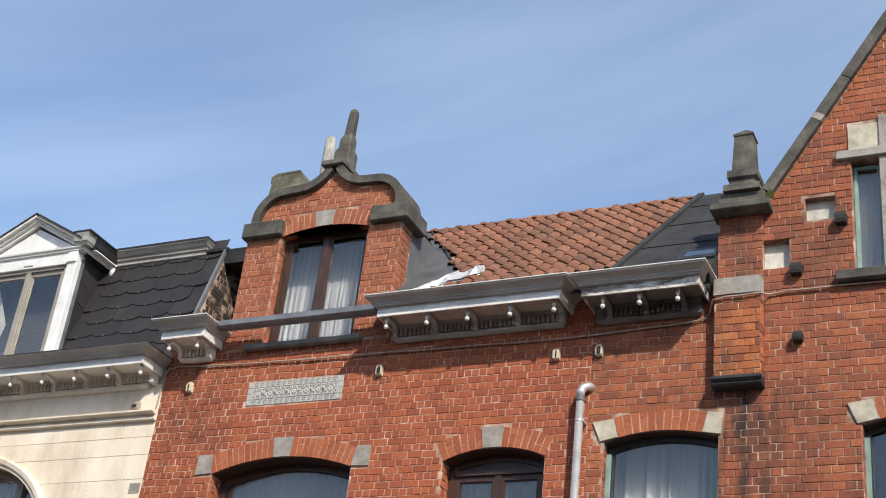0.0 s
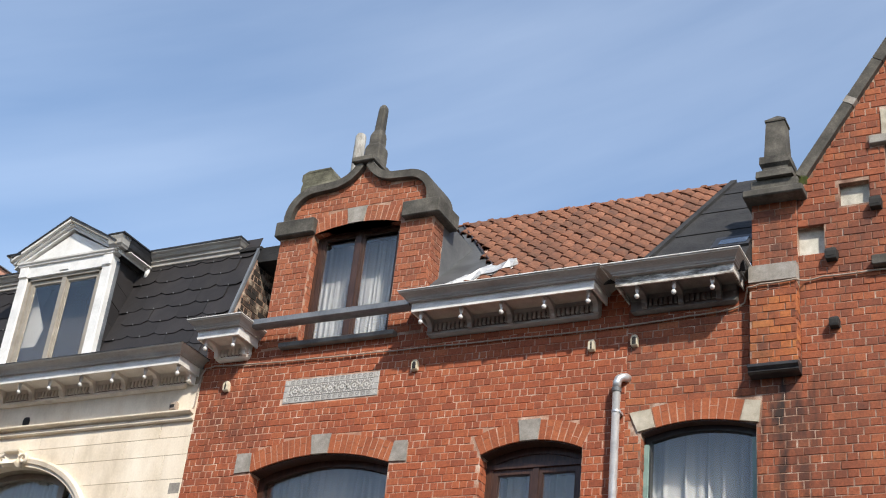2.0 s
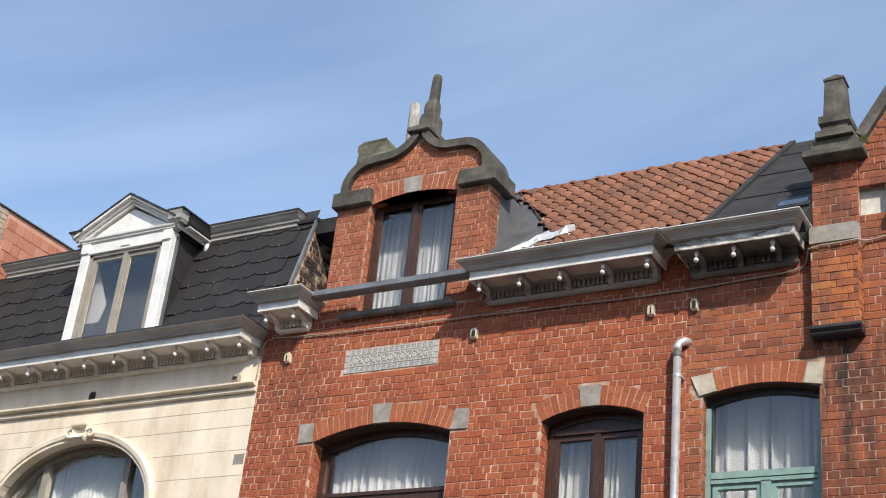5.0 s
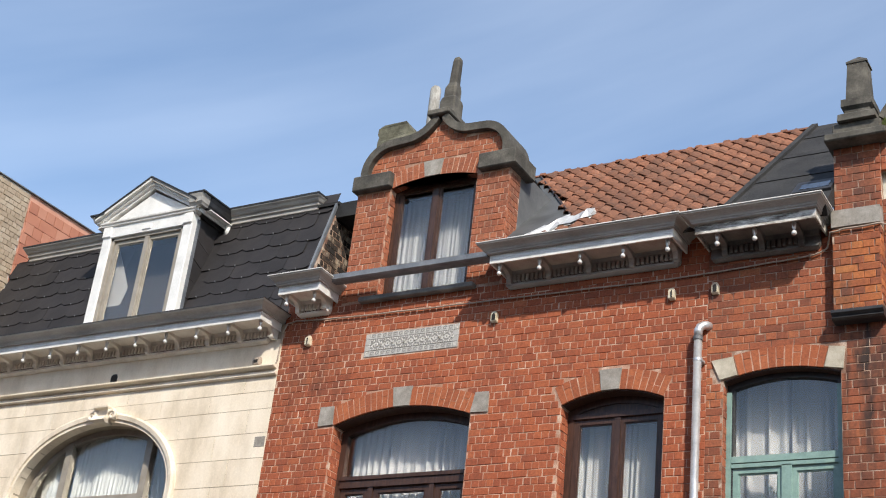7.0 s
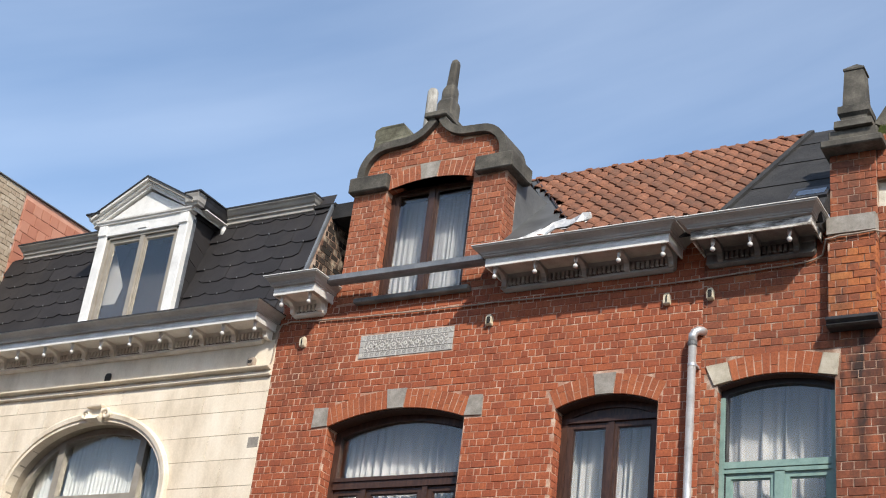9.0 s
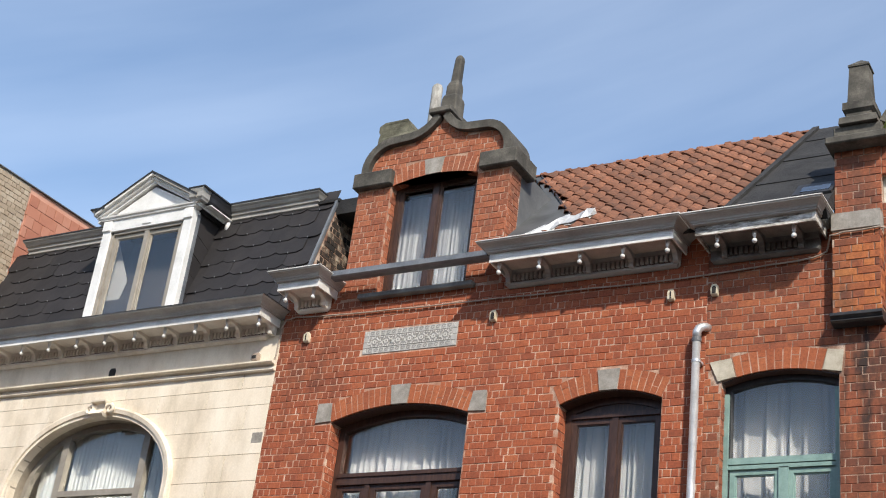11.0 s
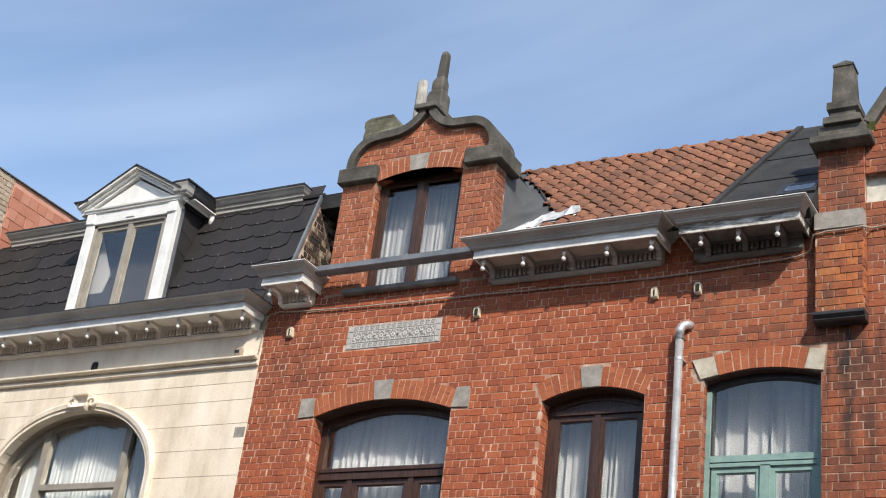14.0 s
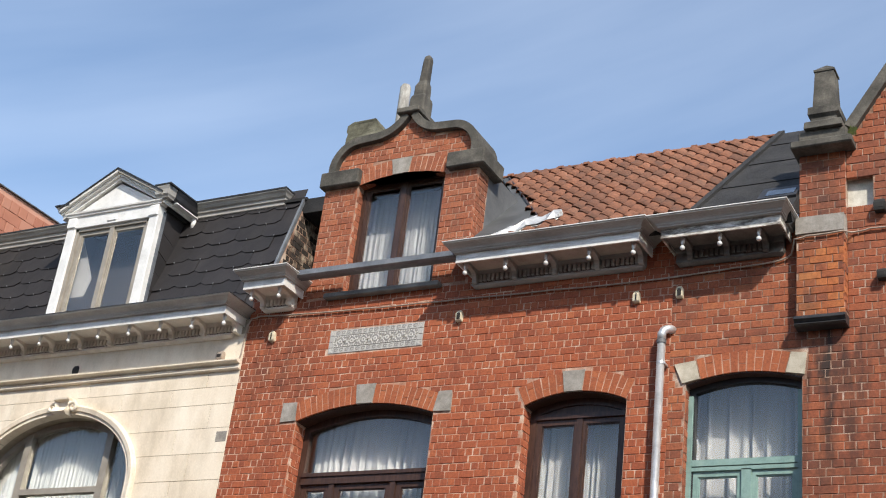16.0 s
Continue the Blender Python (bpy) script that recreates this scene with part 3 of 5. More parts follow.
    # white lip paints in the sunlit highlight; black on the white house
    part("gutter_edge", lip, BLACK if parent.name.startswith("white") else CORNICE_WHITE, body)
    edges = [x0 + 0.02] + list(knobs) + [x1 - 0.02]
    for x in knobs:
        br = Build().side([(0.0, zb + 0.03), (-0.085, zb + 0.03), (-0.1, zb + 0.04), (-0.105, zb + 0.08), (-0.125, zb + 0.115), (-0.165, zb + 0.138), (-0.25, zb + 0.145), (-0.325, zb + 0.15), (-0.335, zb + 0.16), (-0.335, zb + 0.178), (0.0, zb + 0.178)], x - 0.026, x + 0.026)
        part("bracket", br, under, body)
        part("knob", Build().ball((x, -0.31, zb + 0.05), 0.026, 10).tube([(x, -0.31, zb + 0.066), (x, -0.31, zb + 0.085), (x, -0.31, zb + 0.1), (x, -0.31, zb + 0.155)], [0.012, 0.011, 0.021, 0.023], 8), WHITE, body, "white turned knob", True)
    for a, b in zip(knobs, list(knobs)[1:]):
        n = max(4, round((b - a - 0.06) / 0.052))
        w = (b - a - 0.06) / n
        # dark strip paints the shade between the dentils
        part("dentil_recess", Build().box(a + 0.03, b - 0.03, -0.049, -0.04, zb + 0.053, zb + 0.132), DENTIL_SHADE, body)
        for i in range(n):
            x = a + 0.03 + w * (i + 0.5)
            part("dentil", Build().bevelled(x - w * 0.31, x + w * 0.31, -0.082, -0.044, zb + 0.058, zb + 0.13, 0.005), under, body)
    return body


def jamb(parent, x, y0, y1, z0, z1, material):
    """Brickwork on a side face that looks to +x."""
    t = Matrix(((0, -1, 0, x + 0.006), (1, 0, 0, 0), (0, 0, 1, 0), (0, 0, 0, 1)))
    return lay(parent, y0, y1, z0, z1, 0, lambda z: [], material, (9, 9, 9, 9), turn=t, depth=0.02, length=0.21 if material in (BRICK_C, BRICK_PIER) else 0.163)


def frame_bar(parent, name, poly_list, y0, y1, material, label=""):
    for p in poly_list:
        ob = part(name, Build().prism(p, y0, y1), material, parent, label)
    return ob


def arch_frame(parent, arch, z0, width, y0, y1, material, name="frame", label=""):
    """A frame that follows an arched opening."""
    b = Build(True)
    o, i = arch.points(16), arch.points(16, width)
    for k in range(16):
        b.prism([o[k], i[k], i[k + 1], o[k + 1]], y0, y1)
    b.prism([(arch.xa, z0), (arch.xa + width, z0), i[0], o[0]], y0, y1)
    b.prism([(arch.xb, z0), o[-1], i[-1], (arch.xb - width, z0)], y0, y1)
    b.prism(rect(arch.xa, arch.xb, z0 - width, z0), y0, y1)
    return part(name, b, material, parent, label)


def casement(parent, x0, x1, z0, z1, y, w, material, name="casement"):
    """A glazed leaf: a mitred frame, its bead and its pane."""
    for nm, y0, y1, p, q in ((name, y, y + 0.05, 0.0, w), ("glazing_bead", y + 0.012, y + 0.035, w, w + 0.012)):
        b = Build(True)
        o, i = rect(x0 + p, x1 - p, z0 + p, z1 - p), rect(x0 + q, x1 - q, z0 + q, z1 - q)
        for k in range(4):
            j = (k + 1) % 4
            b.prism([o[k], o[j], i[j], i[k]], y0, y1)
        part(nm, b, material, parent)
    return pane(parent, rect(x0 + w, x1 - w, z0 + w, z1 - w), y + 0.02)


def shade_strip(parent, arch, y0, y1):
    """A dark strip under an arch, before the window, that stands in for the shade there."""
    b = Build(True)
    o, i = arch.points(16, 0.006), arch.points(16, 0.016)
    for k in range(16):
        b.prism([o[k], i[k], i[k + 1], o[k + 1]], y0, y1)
    return part("arch_shade", b, BROWN, parent, "dark brown strip standing in for shade under the arch")


def soft_box(b, x0, x1, y0, y1, z0, z1, e=0.012):
    """A block with chamfered upright and level edges."""
    def lp(z, k):
        return [(x0 + k + e, y0 + k, z), (x1 - k - e, y0 + k, z), (x1 - k, y0 + k + e, z), (x1 - k, y1 - k - e, z), (x1 - k - e, y1 - k, z), (x0 + k + e, y1 - k, z), (x0 + k, y1 - k - e, z), (x0 + k, y0 + k + e, z)]
    b.rings([lp(z0, e), lp(z0 + e, 0), lp(z1 - e, 0), lp(z1, e)])
    return b


def in_arch(arch, extra, z, low):
    """The interval of x that an opening and its arch ring take up at a height."""
    if z < low:
        return []
    if z <= arch.zs:
        return [(arch.xa, arch.xb)]
    r = arch.r + extra
    top = arch.cz + r
    if z >= top:
        return []
    h = math.sqrt(r * r - (z - arch.cz) ** 2)
    lim = r * math.sin(arch.half)
    zl = arch.cz + (r) * math.cos(arch.half)
    if z < zl:
        lim = (z - arch.cz) * math.tan(arch.half)
    h = min(h, lim)
    return [(arch.cx - h, arch.cx + h)]


# ---- the red house ----
XL, XR = -1.815, 3.265
house = thing("red_house", "red brick terraced house with curved dormer gable and orange tiled roof", "house")
W1, W2 = Arch(-0.93, 0.755, 6.31, 6.46), Arch(1.777, 2.85, 6.308, 6.425)
DW = Arch(-0.61, 0.53, 9.165, 9.245)
wall = part("wall", masonry(XL, XR, 0, 7.72, 0.005, 0.3, [(W1, 4.3), (W2, 4.3)]), MORTAR, house)
PANEL = (-0.662, 0.515, 7.062, 7.335)
BLOCKS = [(-1.132, -0.925, 6.3, 6.522), (0.752, 0.957, 6.3, 6.522)]


def holes_b(z):
    h = in_arch(W1, 0.205, z, 4.3) + in_arch(W2, 0.205, z, 4.3)
    for a, b, c, d in BLOCKS + [PANEL]:
        if c - 0.02 < z < d + 0.02:
            h.append((a, b))
    return h


lay(wall, XL, XR, 0, 7.72, 0.0, holes_b, BRICK, (0.9, 3.2, 5.9, 7.3))
for w, k0, k1 in ((W1, -0.193, 0.011), (W2, 2.197, 2.389)):
    a0, a1 = math.atan2(k0 - w.cx, w.zc - w.cz), math.atan2(k1 - w.cx, w.zc - w.cz)
    ring(wall, w, 0.2, -0.003, BRICK_ARCH, skip=[(a0, a1)])
    stone("keystone", wall, [w.at(a0 + 0.003, w.r - 0.004), w.at(a1 - 0.003, w.r - 0.004), w.at(a1 + 0.004, w.r + 0.212), w.at(a0 - 0.004, w.r + 0.212)], -0.012, 0.1, BLUESTONE, "grey bluestone keystone")
    jamb(wall, w.xa, 0.01, 0.2, 4.3, w.zs, BRICK)
    shade_strip(wall, w, 0.02, 0.19)
stone("springer", wall, [(-1.132, 6.303), (-0.935, 6.312), (-0.945, 6.52), (-1.125, 6.523)], -0.012, 0.1, BLUESTONE, "grey bluestone springer block")
stone("springer", wall, [(0.757, 6.312), (0.957, 6.303), (0.953, 6.523), (0.8, 6.525)], -0.012, 0.1, BLUESTONE, "grey bluestone springer block")
for w in (W1, W2):
    part("window_sill", soft_box(Build(), w.xa - 0.06, w.xb + 0.06, -0.06, 0.2, 4.2, 4.3), BLUESTONE, wall)

# ceramic panel
panel = part("tile_panel", Build().box(PANEL[0], PANEL[1], -0.004, 0.03, PANEL[2], PANEL[3]), CERAMIC_DARK, house, "grey and white ceramic tile panel")
pw = (PANEL[1] - PANEL[0]) / 17.0
ph = PANEL[3] - PANEL[2]
bh = ph * 0.25


def scroll(b, x, z, r, turns, y0, y1, w=0.012, a0=0.0, sign=1):
    pts = []
    n = int(10 * turns)
    for i in range(n + 1):
        a = a0 + sign * 2 * math.pi * turns * i / n
        q = r * (1 - 0.62 * i / n)
        pts.append((x + q * math.cos(a), z + q * math.sin(a), a))
    for (xa, za, aa), (xb, zb_, ab) in zip(pts, pts[1:]):
        b.prism([(xa - w / 2 * math.cos(aa), za - w / 2 * math.sin(aa)), (xa + w / 2 * math.cos(aa), za + w / 2 * math.sin(aa)), (xb + w / 2 * math.cos(ab), zb_ + w / 2 * math.sin(ab)), (xb - w / 2 * math.cos(ab), zb_ - w / 2 * math.sin(ab))], y0, y1)


for i in range(17):
    for zz in (PANEL[2], PANEL[3] - bh):
        x = PANEL[0] + i * pw
        t = part("border_tile", Build().bevelled(x + 0.002, x + pw - 0.002, -0.009, 0.0, zz + 0.002, zz + bh - 0.002, 0.002), CERAMIC, panel)
        o = Build()
        scroll(o, x + pw / 2, zz + bh / 2, 0.024, 0.95, -0.0115, -0.007, 0.011, 0.4)
        if i in (0, 16):
            o.prism([(x + 0.012, zz + 0.016), (x + 0.018, zz + 0.01), (x + pw - 0.012, zz + bh - 0.016), (x + pw - 0.018, zz + bh - 0.01)], -0.0115, -0.007)
            o.prism([(x + 0.012, zz + bh - 0.016), (x + 0.018, zz + bh - 0.01), (x + pw - 0.012, zz + 0.016), (x + pw - 0.018, zz + 0.01)], -0.012, -0.007)
        part("ornament", o, CERAMIC_DARK if i % 16 else CERAMIC_WHITE, panel)
for xx in (PANEL[0], PANEL[1] - pw):
    for k in range(2):
        zz = PANEL[2] + bh + k * (ph - 2 * bh) / 2
        part("border_tile", Build().bevelled(xx + 0.002, xx + pw - 0.002, -0.009, 0.0, zz + 0.002, zz + (ph - 2 * bh) / 2 - 0.002, 0.002), CERAMIC, panel)
mw = (PANEL[1] - PANEL[0] - 2 * pw) / 7
for i in range(7):
    x = PANEL[0] + pw + i * mw
    part("centre_tile", Build().bevelled(x + 0.001, x + mw - 0.001, -0.008, 0.0, PANEL[2] + bh + 0.001, PANEL[3] - bh - 0.001, 0.001), CERAMIC_DARK, panel)
    o = Build()
    zc = (PANEL[2] + PANEL[3]) / 2
    xm = x + mw / 2
    for r, wide in ((0.05, 0.011), (0.018, 0.014)):
        for k in range(16):
            p, q = 2 * math.pi * k / 16, 2 * math.pi * (k + 1) / 16
            if r > 0.03 and k % 8 in (3, 4):
                continue
            o.prism([(xm + (r - wide / 2) * math.cos(p), zc + (r - wide / 2) * math.sin(p)), (xm + (r + wide / 2) * math.cos(p), zc + (r + wide / 2) * math.sin(p)), (xm + (r + wide / 2) * math.cos(q), zc + (r + wide / 2) * math.sin(q)), (xm + (r - wide / 2) * math.cos(q), zc + (r - wide / 2) * math.sin(q))], -0.012, -0.006)
    for e in (-1, 1):
        scroll(o, xm + e * mw * 0.5, zc, 0.026, 0.8, -0.012, -0.006, 0.011, 0.6 + e, e)
        scroll(o, xm + e * 0.033, zc - e * 0.012, 0.017, 0.7, -0.012, -0.006, 0.008, 1.6, -e)
    for k in range(5):
        o.prism(rect(x + mw * (k + 0.2) / 5, x + mw * (k + 0.75) / 5, zc + 0.05, zc + 0.06), -0.012, -0.006)
        o.prism(rect(x + mw * (k + 0.2) / 5, x + mw * (k + 0.75) / 5, zc - 0.06, zc - 0.05), -0.012, -0.006)
    part("ornament", o, CERAMIC_WHITE, panel, "white scroll pattern")

panel.location.y = 0.006

# windows of the first floor
win = part("window", Build().box(-0.9, 0.72, 0.2, 0.25, 4.3, 4.36), BROWN, house, "dark brown arched window with three lights")
arch_frame(win, Arch(-0.928, 0.753, 6.29, 6.45), 4.36, 0.075, 0.19, 0.27, BROWN)
frame_bar(win, "transom", [rect(-0.86, 0.69, 5.65, 5.73)], 0.17, 0.27, BROWN)
frame_bar(win, "transom", [rect(-0.86, 0.69, 5.73, 5.77)], 0.155, 0.27, BROWN)
UP = Arch(-0.86, 0.685, 6.245, 6.375)
pane(win, arched(UP, 5.77), 0.225)
for a, b in ((-0.855, -0.5), (-0.44, 0.25), (0.31, 0.685)):
    casement(win, a, b, 4.36, 5.65, 0.2, 0.06, BROWN)
frame_bar(win, "mullion", [rect(-0.5, -0.44, 4.36, 5.65), rect(0.25, 0.31, 4.36, 5.65)], 0.18, 0.26, BROWN)
win = part("window", Build().box(1.78, 2.85, 0.2, 0.25, 4.3, 4.36), BROWN, house, "dark brown two-leaf window under a brick arch")
arch_frame(win, Arch(1.779, 2.848, 6.29, 6.41), 4.36, 0.07, 0.17, 0.25, BROWN)
frame_bar(win, "head_board", [[(1.85, 6.22), (2.78, 6.22)] + [(x, z) for x, z in reversed(Arch(1.85, 2.78, 6.27, 6.355).points(10))]], 0.185, 0.24, BROWN)
frame_bar(win, "transom", [rect(1.85, 2.78, 6.2, 6.25)], 0.155, 0.25, BROWN)
casement(win, 1.85, 2.31, 4.36, 6.2, 0.18, 0.055, BROWN)
casement(win, 2.32, 2.78, 4.36, 6.2, 0.18, 0.055, BROWN)
frame_bar(win, "mullion", [rect(2.285, 2.345, 4.36, 6.2)], 0.165, 0.23, BROWN)

# dormer
dormer = part("dormer", masonry(-1.065, 0.945, 7.72, 9.2, 0.005, 0.26, [(DW, 7.77)]), DORMER_MORTAR, house, "brick dormer with a curved stone gable")
part("parapet", Build().box(XL, -1.065, 0.005, 0.3, 7.72, 7.98), MORTAR, house)
part("parapet", Build().box(0.945, XR, 0.005, 0.3, 7.72, 7.98), MORTAR, house)


def shoulder(sign, r, q, n=14):
    """The curve of the gable from its foot to the apex: a quarter round, then an ogee."""
    pts = [(-0.62 - r * math.cos(a), 9.40 + r * math.sin(a)) for a in (-0.12 + (math.pi / 2 + 0.12) * i / n for i in range(n + 1))]
    x_end = -0.02
    top = math.asin(min(1, (x_end + 0.45) / q)) if q > 0.43 else math.radians(68)
    pts += [(-0.45 + q * math.sin(top * i / n), 10.2 - q * math.cos(top * i / n)) for i in range(n + 1)]
    k = 1.0 if sign > 0 else 0.94
    return [(sign * k * x - 0.005, z) for x, z in pts]


def half_gable(z):
    if z < 9.4:
        return 0.92
    if z < 9.7:
        return 0.62 + math.sqrt(max(0, 0.09 - (z - 9.4) ** 2))
    if z < 9.97:
        return 0.45 - math.sqrt(max(0, 0.49 ** 2 - (10.2 - z) ** 2))
    return 0.0


def holes_d(z):
    h = in_arch(DW, 0.2, z, 7.77)
    if z > 9.17:
        g_ = half_gable(z)
        h += [(-3, -g_ + 0.0), (0.94 * g_ - 0.01, 3)]
        if z < 9.37:
            h += [(-3, -0.58), (0.56, 3)]
    return h


lay(wall, XL, -1.066, 7.735, 7.96, 0.0, lambda z: [], BRICK, (9, 9, 9, 9))
lay(wall, 0.946, XR, 7.735, 7.96, 0.0, lambda z: [], BRICK, (9, 9, 9, 9))
lay(dormer, -1.065, 0.945, 7.70, 9.95, 0.0, holes_d, BRICK_OLD, (-1.0, 0.95, 8.0, 9.9), grid=0.03)
gl, gr_ = shoulder(1, 0.31, 0.485), shoulder(-1, 0.31, 0.485)
part("gable_wall", Build().prism([(-0.9, 9.2)] + gl + gr_[::-1] + [(0.89, 9.2)], 0.005, 0.25), DORMER_MORTAR, dormer)
jamb(dormer, 0.945, 0.005, 0.25, 7.98, 9.16, BRICK_OLD)
jamb(dormer, DW.xa, 0.01, 0.13, 7.77, 9.16, BRICK_OLD)
a0, a1 = math.atan2(-0.17 - DW.cx, DW.r), math.atan2(0.05 - DW.cx, DW.r)
ring(dormer, DW, 0.19, -0.004, BRICK_OLD, skip=[(a0, a1)])
stone("keystone", dormer, [DW.at(a0 + 0.006, DW.r - 0.003), DW.at(a1 - 0.006, DW.r - 0.003), DW.at(a1 + 0.006, DW.r + 0.2), DW.at(a0 - 0.006, DW.r + 0.2)], -0.01, 0.1, BLUESTONE, "pale grey keystone")
for s in (1, -1):
    o, i = shoulder(s, 0.395, 0.395), shoulder(s, 0.298, 0.492)
    b = Build().rings([[(p[0], -0.07, p[1]), (p[0], 0.42, p[1]), (q[0], 0.42, q[1]), (q[0], -0.07, q[1])] for p, q in zip(o, i)])
    part("coping", b, DARKSTONE, dormer, "dark weathered stone coping")
for xa, xb in ((-1.11, -0.585), (0.57, 1.045)):
    part("impost", soft_box(Build(), xa, xb, -0.085, 0.42, 9.165, 9.365, 0.014), DARKSTONE, dormer, "dark weathered stone impost")
fin = Build()


def sq(c, w, z, d=None):
    d = w if d is None else d
    return [(c[0] - w, c[1] - d, z), (c[0] + w, c[1] - d, z), (c[0] + w, c[1] + d, z), (c[0] - w, c[1] + d, z)]


FC = (0.0, 0.12)
def eight(c, w, z, k=0.3):
    """A square of half width w with its corners cut."""
    e = w * k
    return [(c[0] + x, c[1] + y, z) for x, y in ((-w + e, -w), (w - e, -w), (w, -w + e), (w, w - e), (w - e, w), (-w + e, w), (-w, w - e), (-w, -w + e))]


fin.rings([eight((FC[0] + o, FC[1]), w, z, k) for w, z, o, k in ((0.105, 9.95, 0, 0.15), (0.105, 10.26, 0, 0.15), (0.098, 10.3, 0, 0.2), (0.08, 10.33, 0, 0.25), (0.078, 10.46, 0, 0.25), (0.068, 10.5, 0.005, 0.3), (0.056, 10.53, 0.008, 0.35), (0.05, 10.84, 0.02, 0.4), (0.044, 10.88, 0.02, 0.45), (0.025, 10.905, 0.02, 0.5))])
part("finial", fin, DARKSTONE, dormer, "dark stone finial")
random.seed(31)
blk = Build().rings([[(-1.06 + i0 + random.uniform(-0.02, 0.02), 0.1, z), (-0.42 - i1, 0.1 + random.uniform(-0.02, 0.02), z + random.uniform(-0.01, 0.01)), (-0.44 - i1, 0.36, z), (-1.04 + i0, 0.36, z)] for i0, i1, z in ((0.1, 0.0, 9.72), (0.08, 0.02, 9.92), (0.11, 0.05, 9.98), (0.07, 0.1, 10.02), (0.08, 0.14, 10.1), (0.14, 0.16, 10.14))])
part("finial_base", soft_box(Build(), -0.175, 0.125, -0.11, 0.34, 10.0, 10.075, 0.012), DARKSTONE, dormer, "dark stone slab below the finial")
part("stone_block", blk, MOSSY_STONE, dormer, "weathered stone block behind the coping")
b = Build().box(-1.0, 0.9, 0.26, 1.6, 9.2, 9.28)
b.prism([(-1.0, 9.28), (0.9, 9.28), (0.6, 9.55), (-0.6, 9.55)], 0.3, 1.9)
part("dormer_roof", b, ZINC, dormer)
part("cheek", Build().side([(0.25, 8.3), (1.05, 9.28), (0.25, 9.28)], 0.9, 0.94), ZINC, dormer, "grey zinc dormer cheek")
part("cheek", Build().side([(0.25, 8.3), (1.05, 9.28), (0.25, 9.28)], -1.06, -1.02), ZINC, dormer)
part("window_sill", soft_box(Build(), -0.79, 0.665, -0.085, 0.2, 7.715, 7.772, 0.008), SILLSTONE, dormer, "grey stone window sill")
win = part("window", Build().box(-0.61, 0.53, 0.2, 0.25, 7.77, 7.8), BROWN, house, "dark brown dormer window with two leaves")
arch_frame(win, Arch(-0.608, 0.528, 9.162, 9.241), 7.8, 0.045, 0.12, 0.2, BROWN)
frame_bar(win, "head_board", [[(-0.565, 9.16), (0.485, 9.16)] + [(x, z) for x, z in reversed(Arch(-0.565, 0.485, 9.165, 9.215).points(10))]], 0.14, 0.19, BROWN)
casement(win, -0.56, -0.07, 7.8, 9.185, 0.13, 0.045, BROWN)
casement(win, -0.04, 0.48, 7.8, 9.185, 0.13, 0.045, BROWN)
frame_bar(win, "mullion", [rect(-0.085, -0.025, 7.8, 9.185)], 0.115, 0.185, BROWN)

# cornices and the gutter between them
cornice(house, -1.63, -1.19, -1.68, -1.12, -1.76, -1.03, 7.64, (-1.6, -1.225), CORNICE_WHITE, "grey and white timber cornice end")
cornice(house, 1.06, 2.98, 1.03, 3.04, 0.92, 3.14, 7.64, (1.113, 1.574, 2.027, 2.491, 2.956), CORNICE_WHITE, "grey and white timber cornice with knobs", under=CORNICE, boards=SOFFIT_BROWN)
gut = Build().side([(-0.27, 7.94), (-0.27, 8.0), (-0.255, 8.005), (-0.255, 7.955), (-0.13, 7.955), (-0.13, 8.005), (-0.115, 8.005), (-0.115, 7.94), (-0.15, 7.925), (-0.235, 7.925)], -1.08, 0.93)
part("box_gutter", gut, ANTHRACITE, house, "dark grey metal gutter before the dormer")

# roof
RY, RZ, EY, EZ = 2.0, 10.215, -0.3, 7.915
roof = part("roof", Build().side([(-0.22, EZ + 0.03), (RY, RZ - 0.05), (4.3, EZ - 0.05), (4.3, EZ - 0.2), (RY, RZ - 0.2), (0.04, EZ + 0.13), (-0.22, EZ - 0.02)], 0.95, 3.4), BITUMEN, house)
b = Build().side([(1.0, 9.22), (RY, RZ - 0.05), (4.3, EZ - 0.05), (4.3, EZ - 0.2), (RY, RZ - 0.2), (1.0, 9.07)], XL, 0.95)
part("roof_underlay", b, BITUMEN, roof)
TW, TL = 0.162, 0.235
slope = Matrix.Rotation(math.atan2(RZ - EZ, RY - EY), 4, "X")


def pantile():
    b = Build()
    n = 18
    prof = []
    for i in range(n + 1):
        u = i / n
        h = 0.06 * (u / 0.12) ** 0.6 if u < 0.12 else 0.06 * (0.5 + 0.5 * math.cos(math.pi * min(1.0, (u - 0.12) / 0.74)))
        prof.append((-0.015 + u * (TW + 0.03), h))
    for v, t in ((0.0, 0.012), (TL + 0.05, -0.006)):
        for x, h in prof:
            b.v.append((x, v, h + t))
        for x, h in prof:
            b.v.append((x, v, h + t - 0.012))
    k = n + 1
    for i in range(n):
        b.f += [(i, i + 1, 2 * k + i + 1, 2 * k + i), (k + i + 1, k + i, 3 * k + i, 3 * k + i + 1), (i + 1, i, k + i, k + i + 1)]
    b.f += [(0, 2 * k, 3 * k, k), (n, k + n, 3 * k + n, 2 * k + n)]
    me = b.mesh("roof_tile", PANTILE)
    for p in me.polygons:
        p.use_smooth = len(p.vertices) == 4 and abs(p.normal.z) > 0.3
    return me


TILE = pantile()
LENGTH = math.hypot(RY - EY, RZ - EZ)
rows_ = int(LENGTH / TL) + 1
for j in range(rows_):
    v = LENGTH - 0.02 - (j + 1) * TL
    for i in range(23):
        x = 3.84 - (i + 1) * TW
        y = EY + (RY - EY) * v / LENGTH
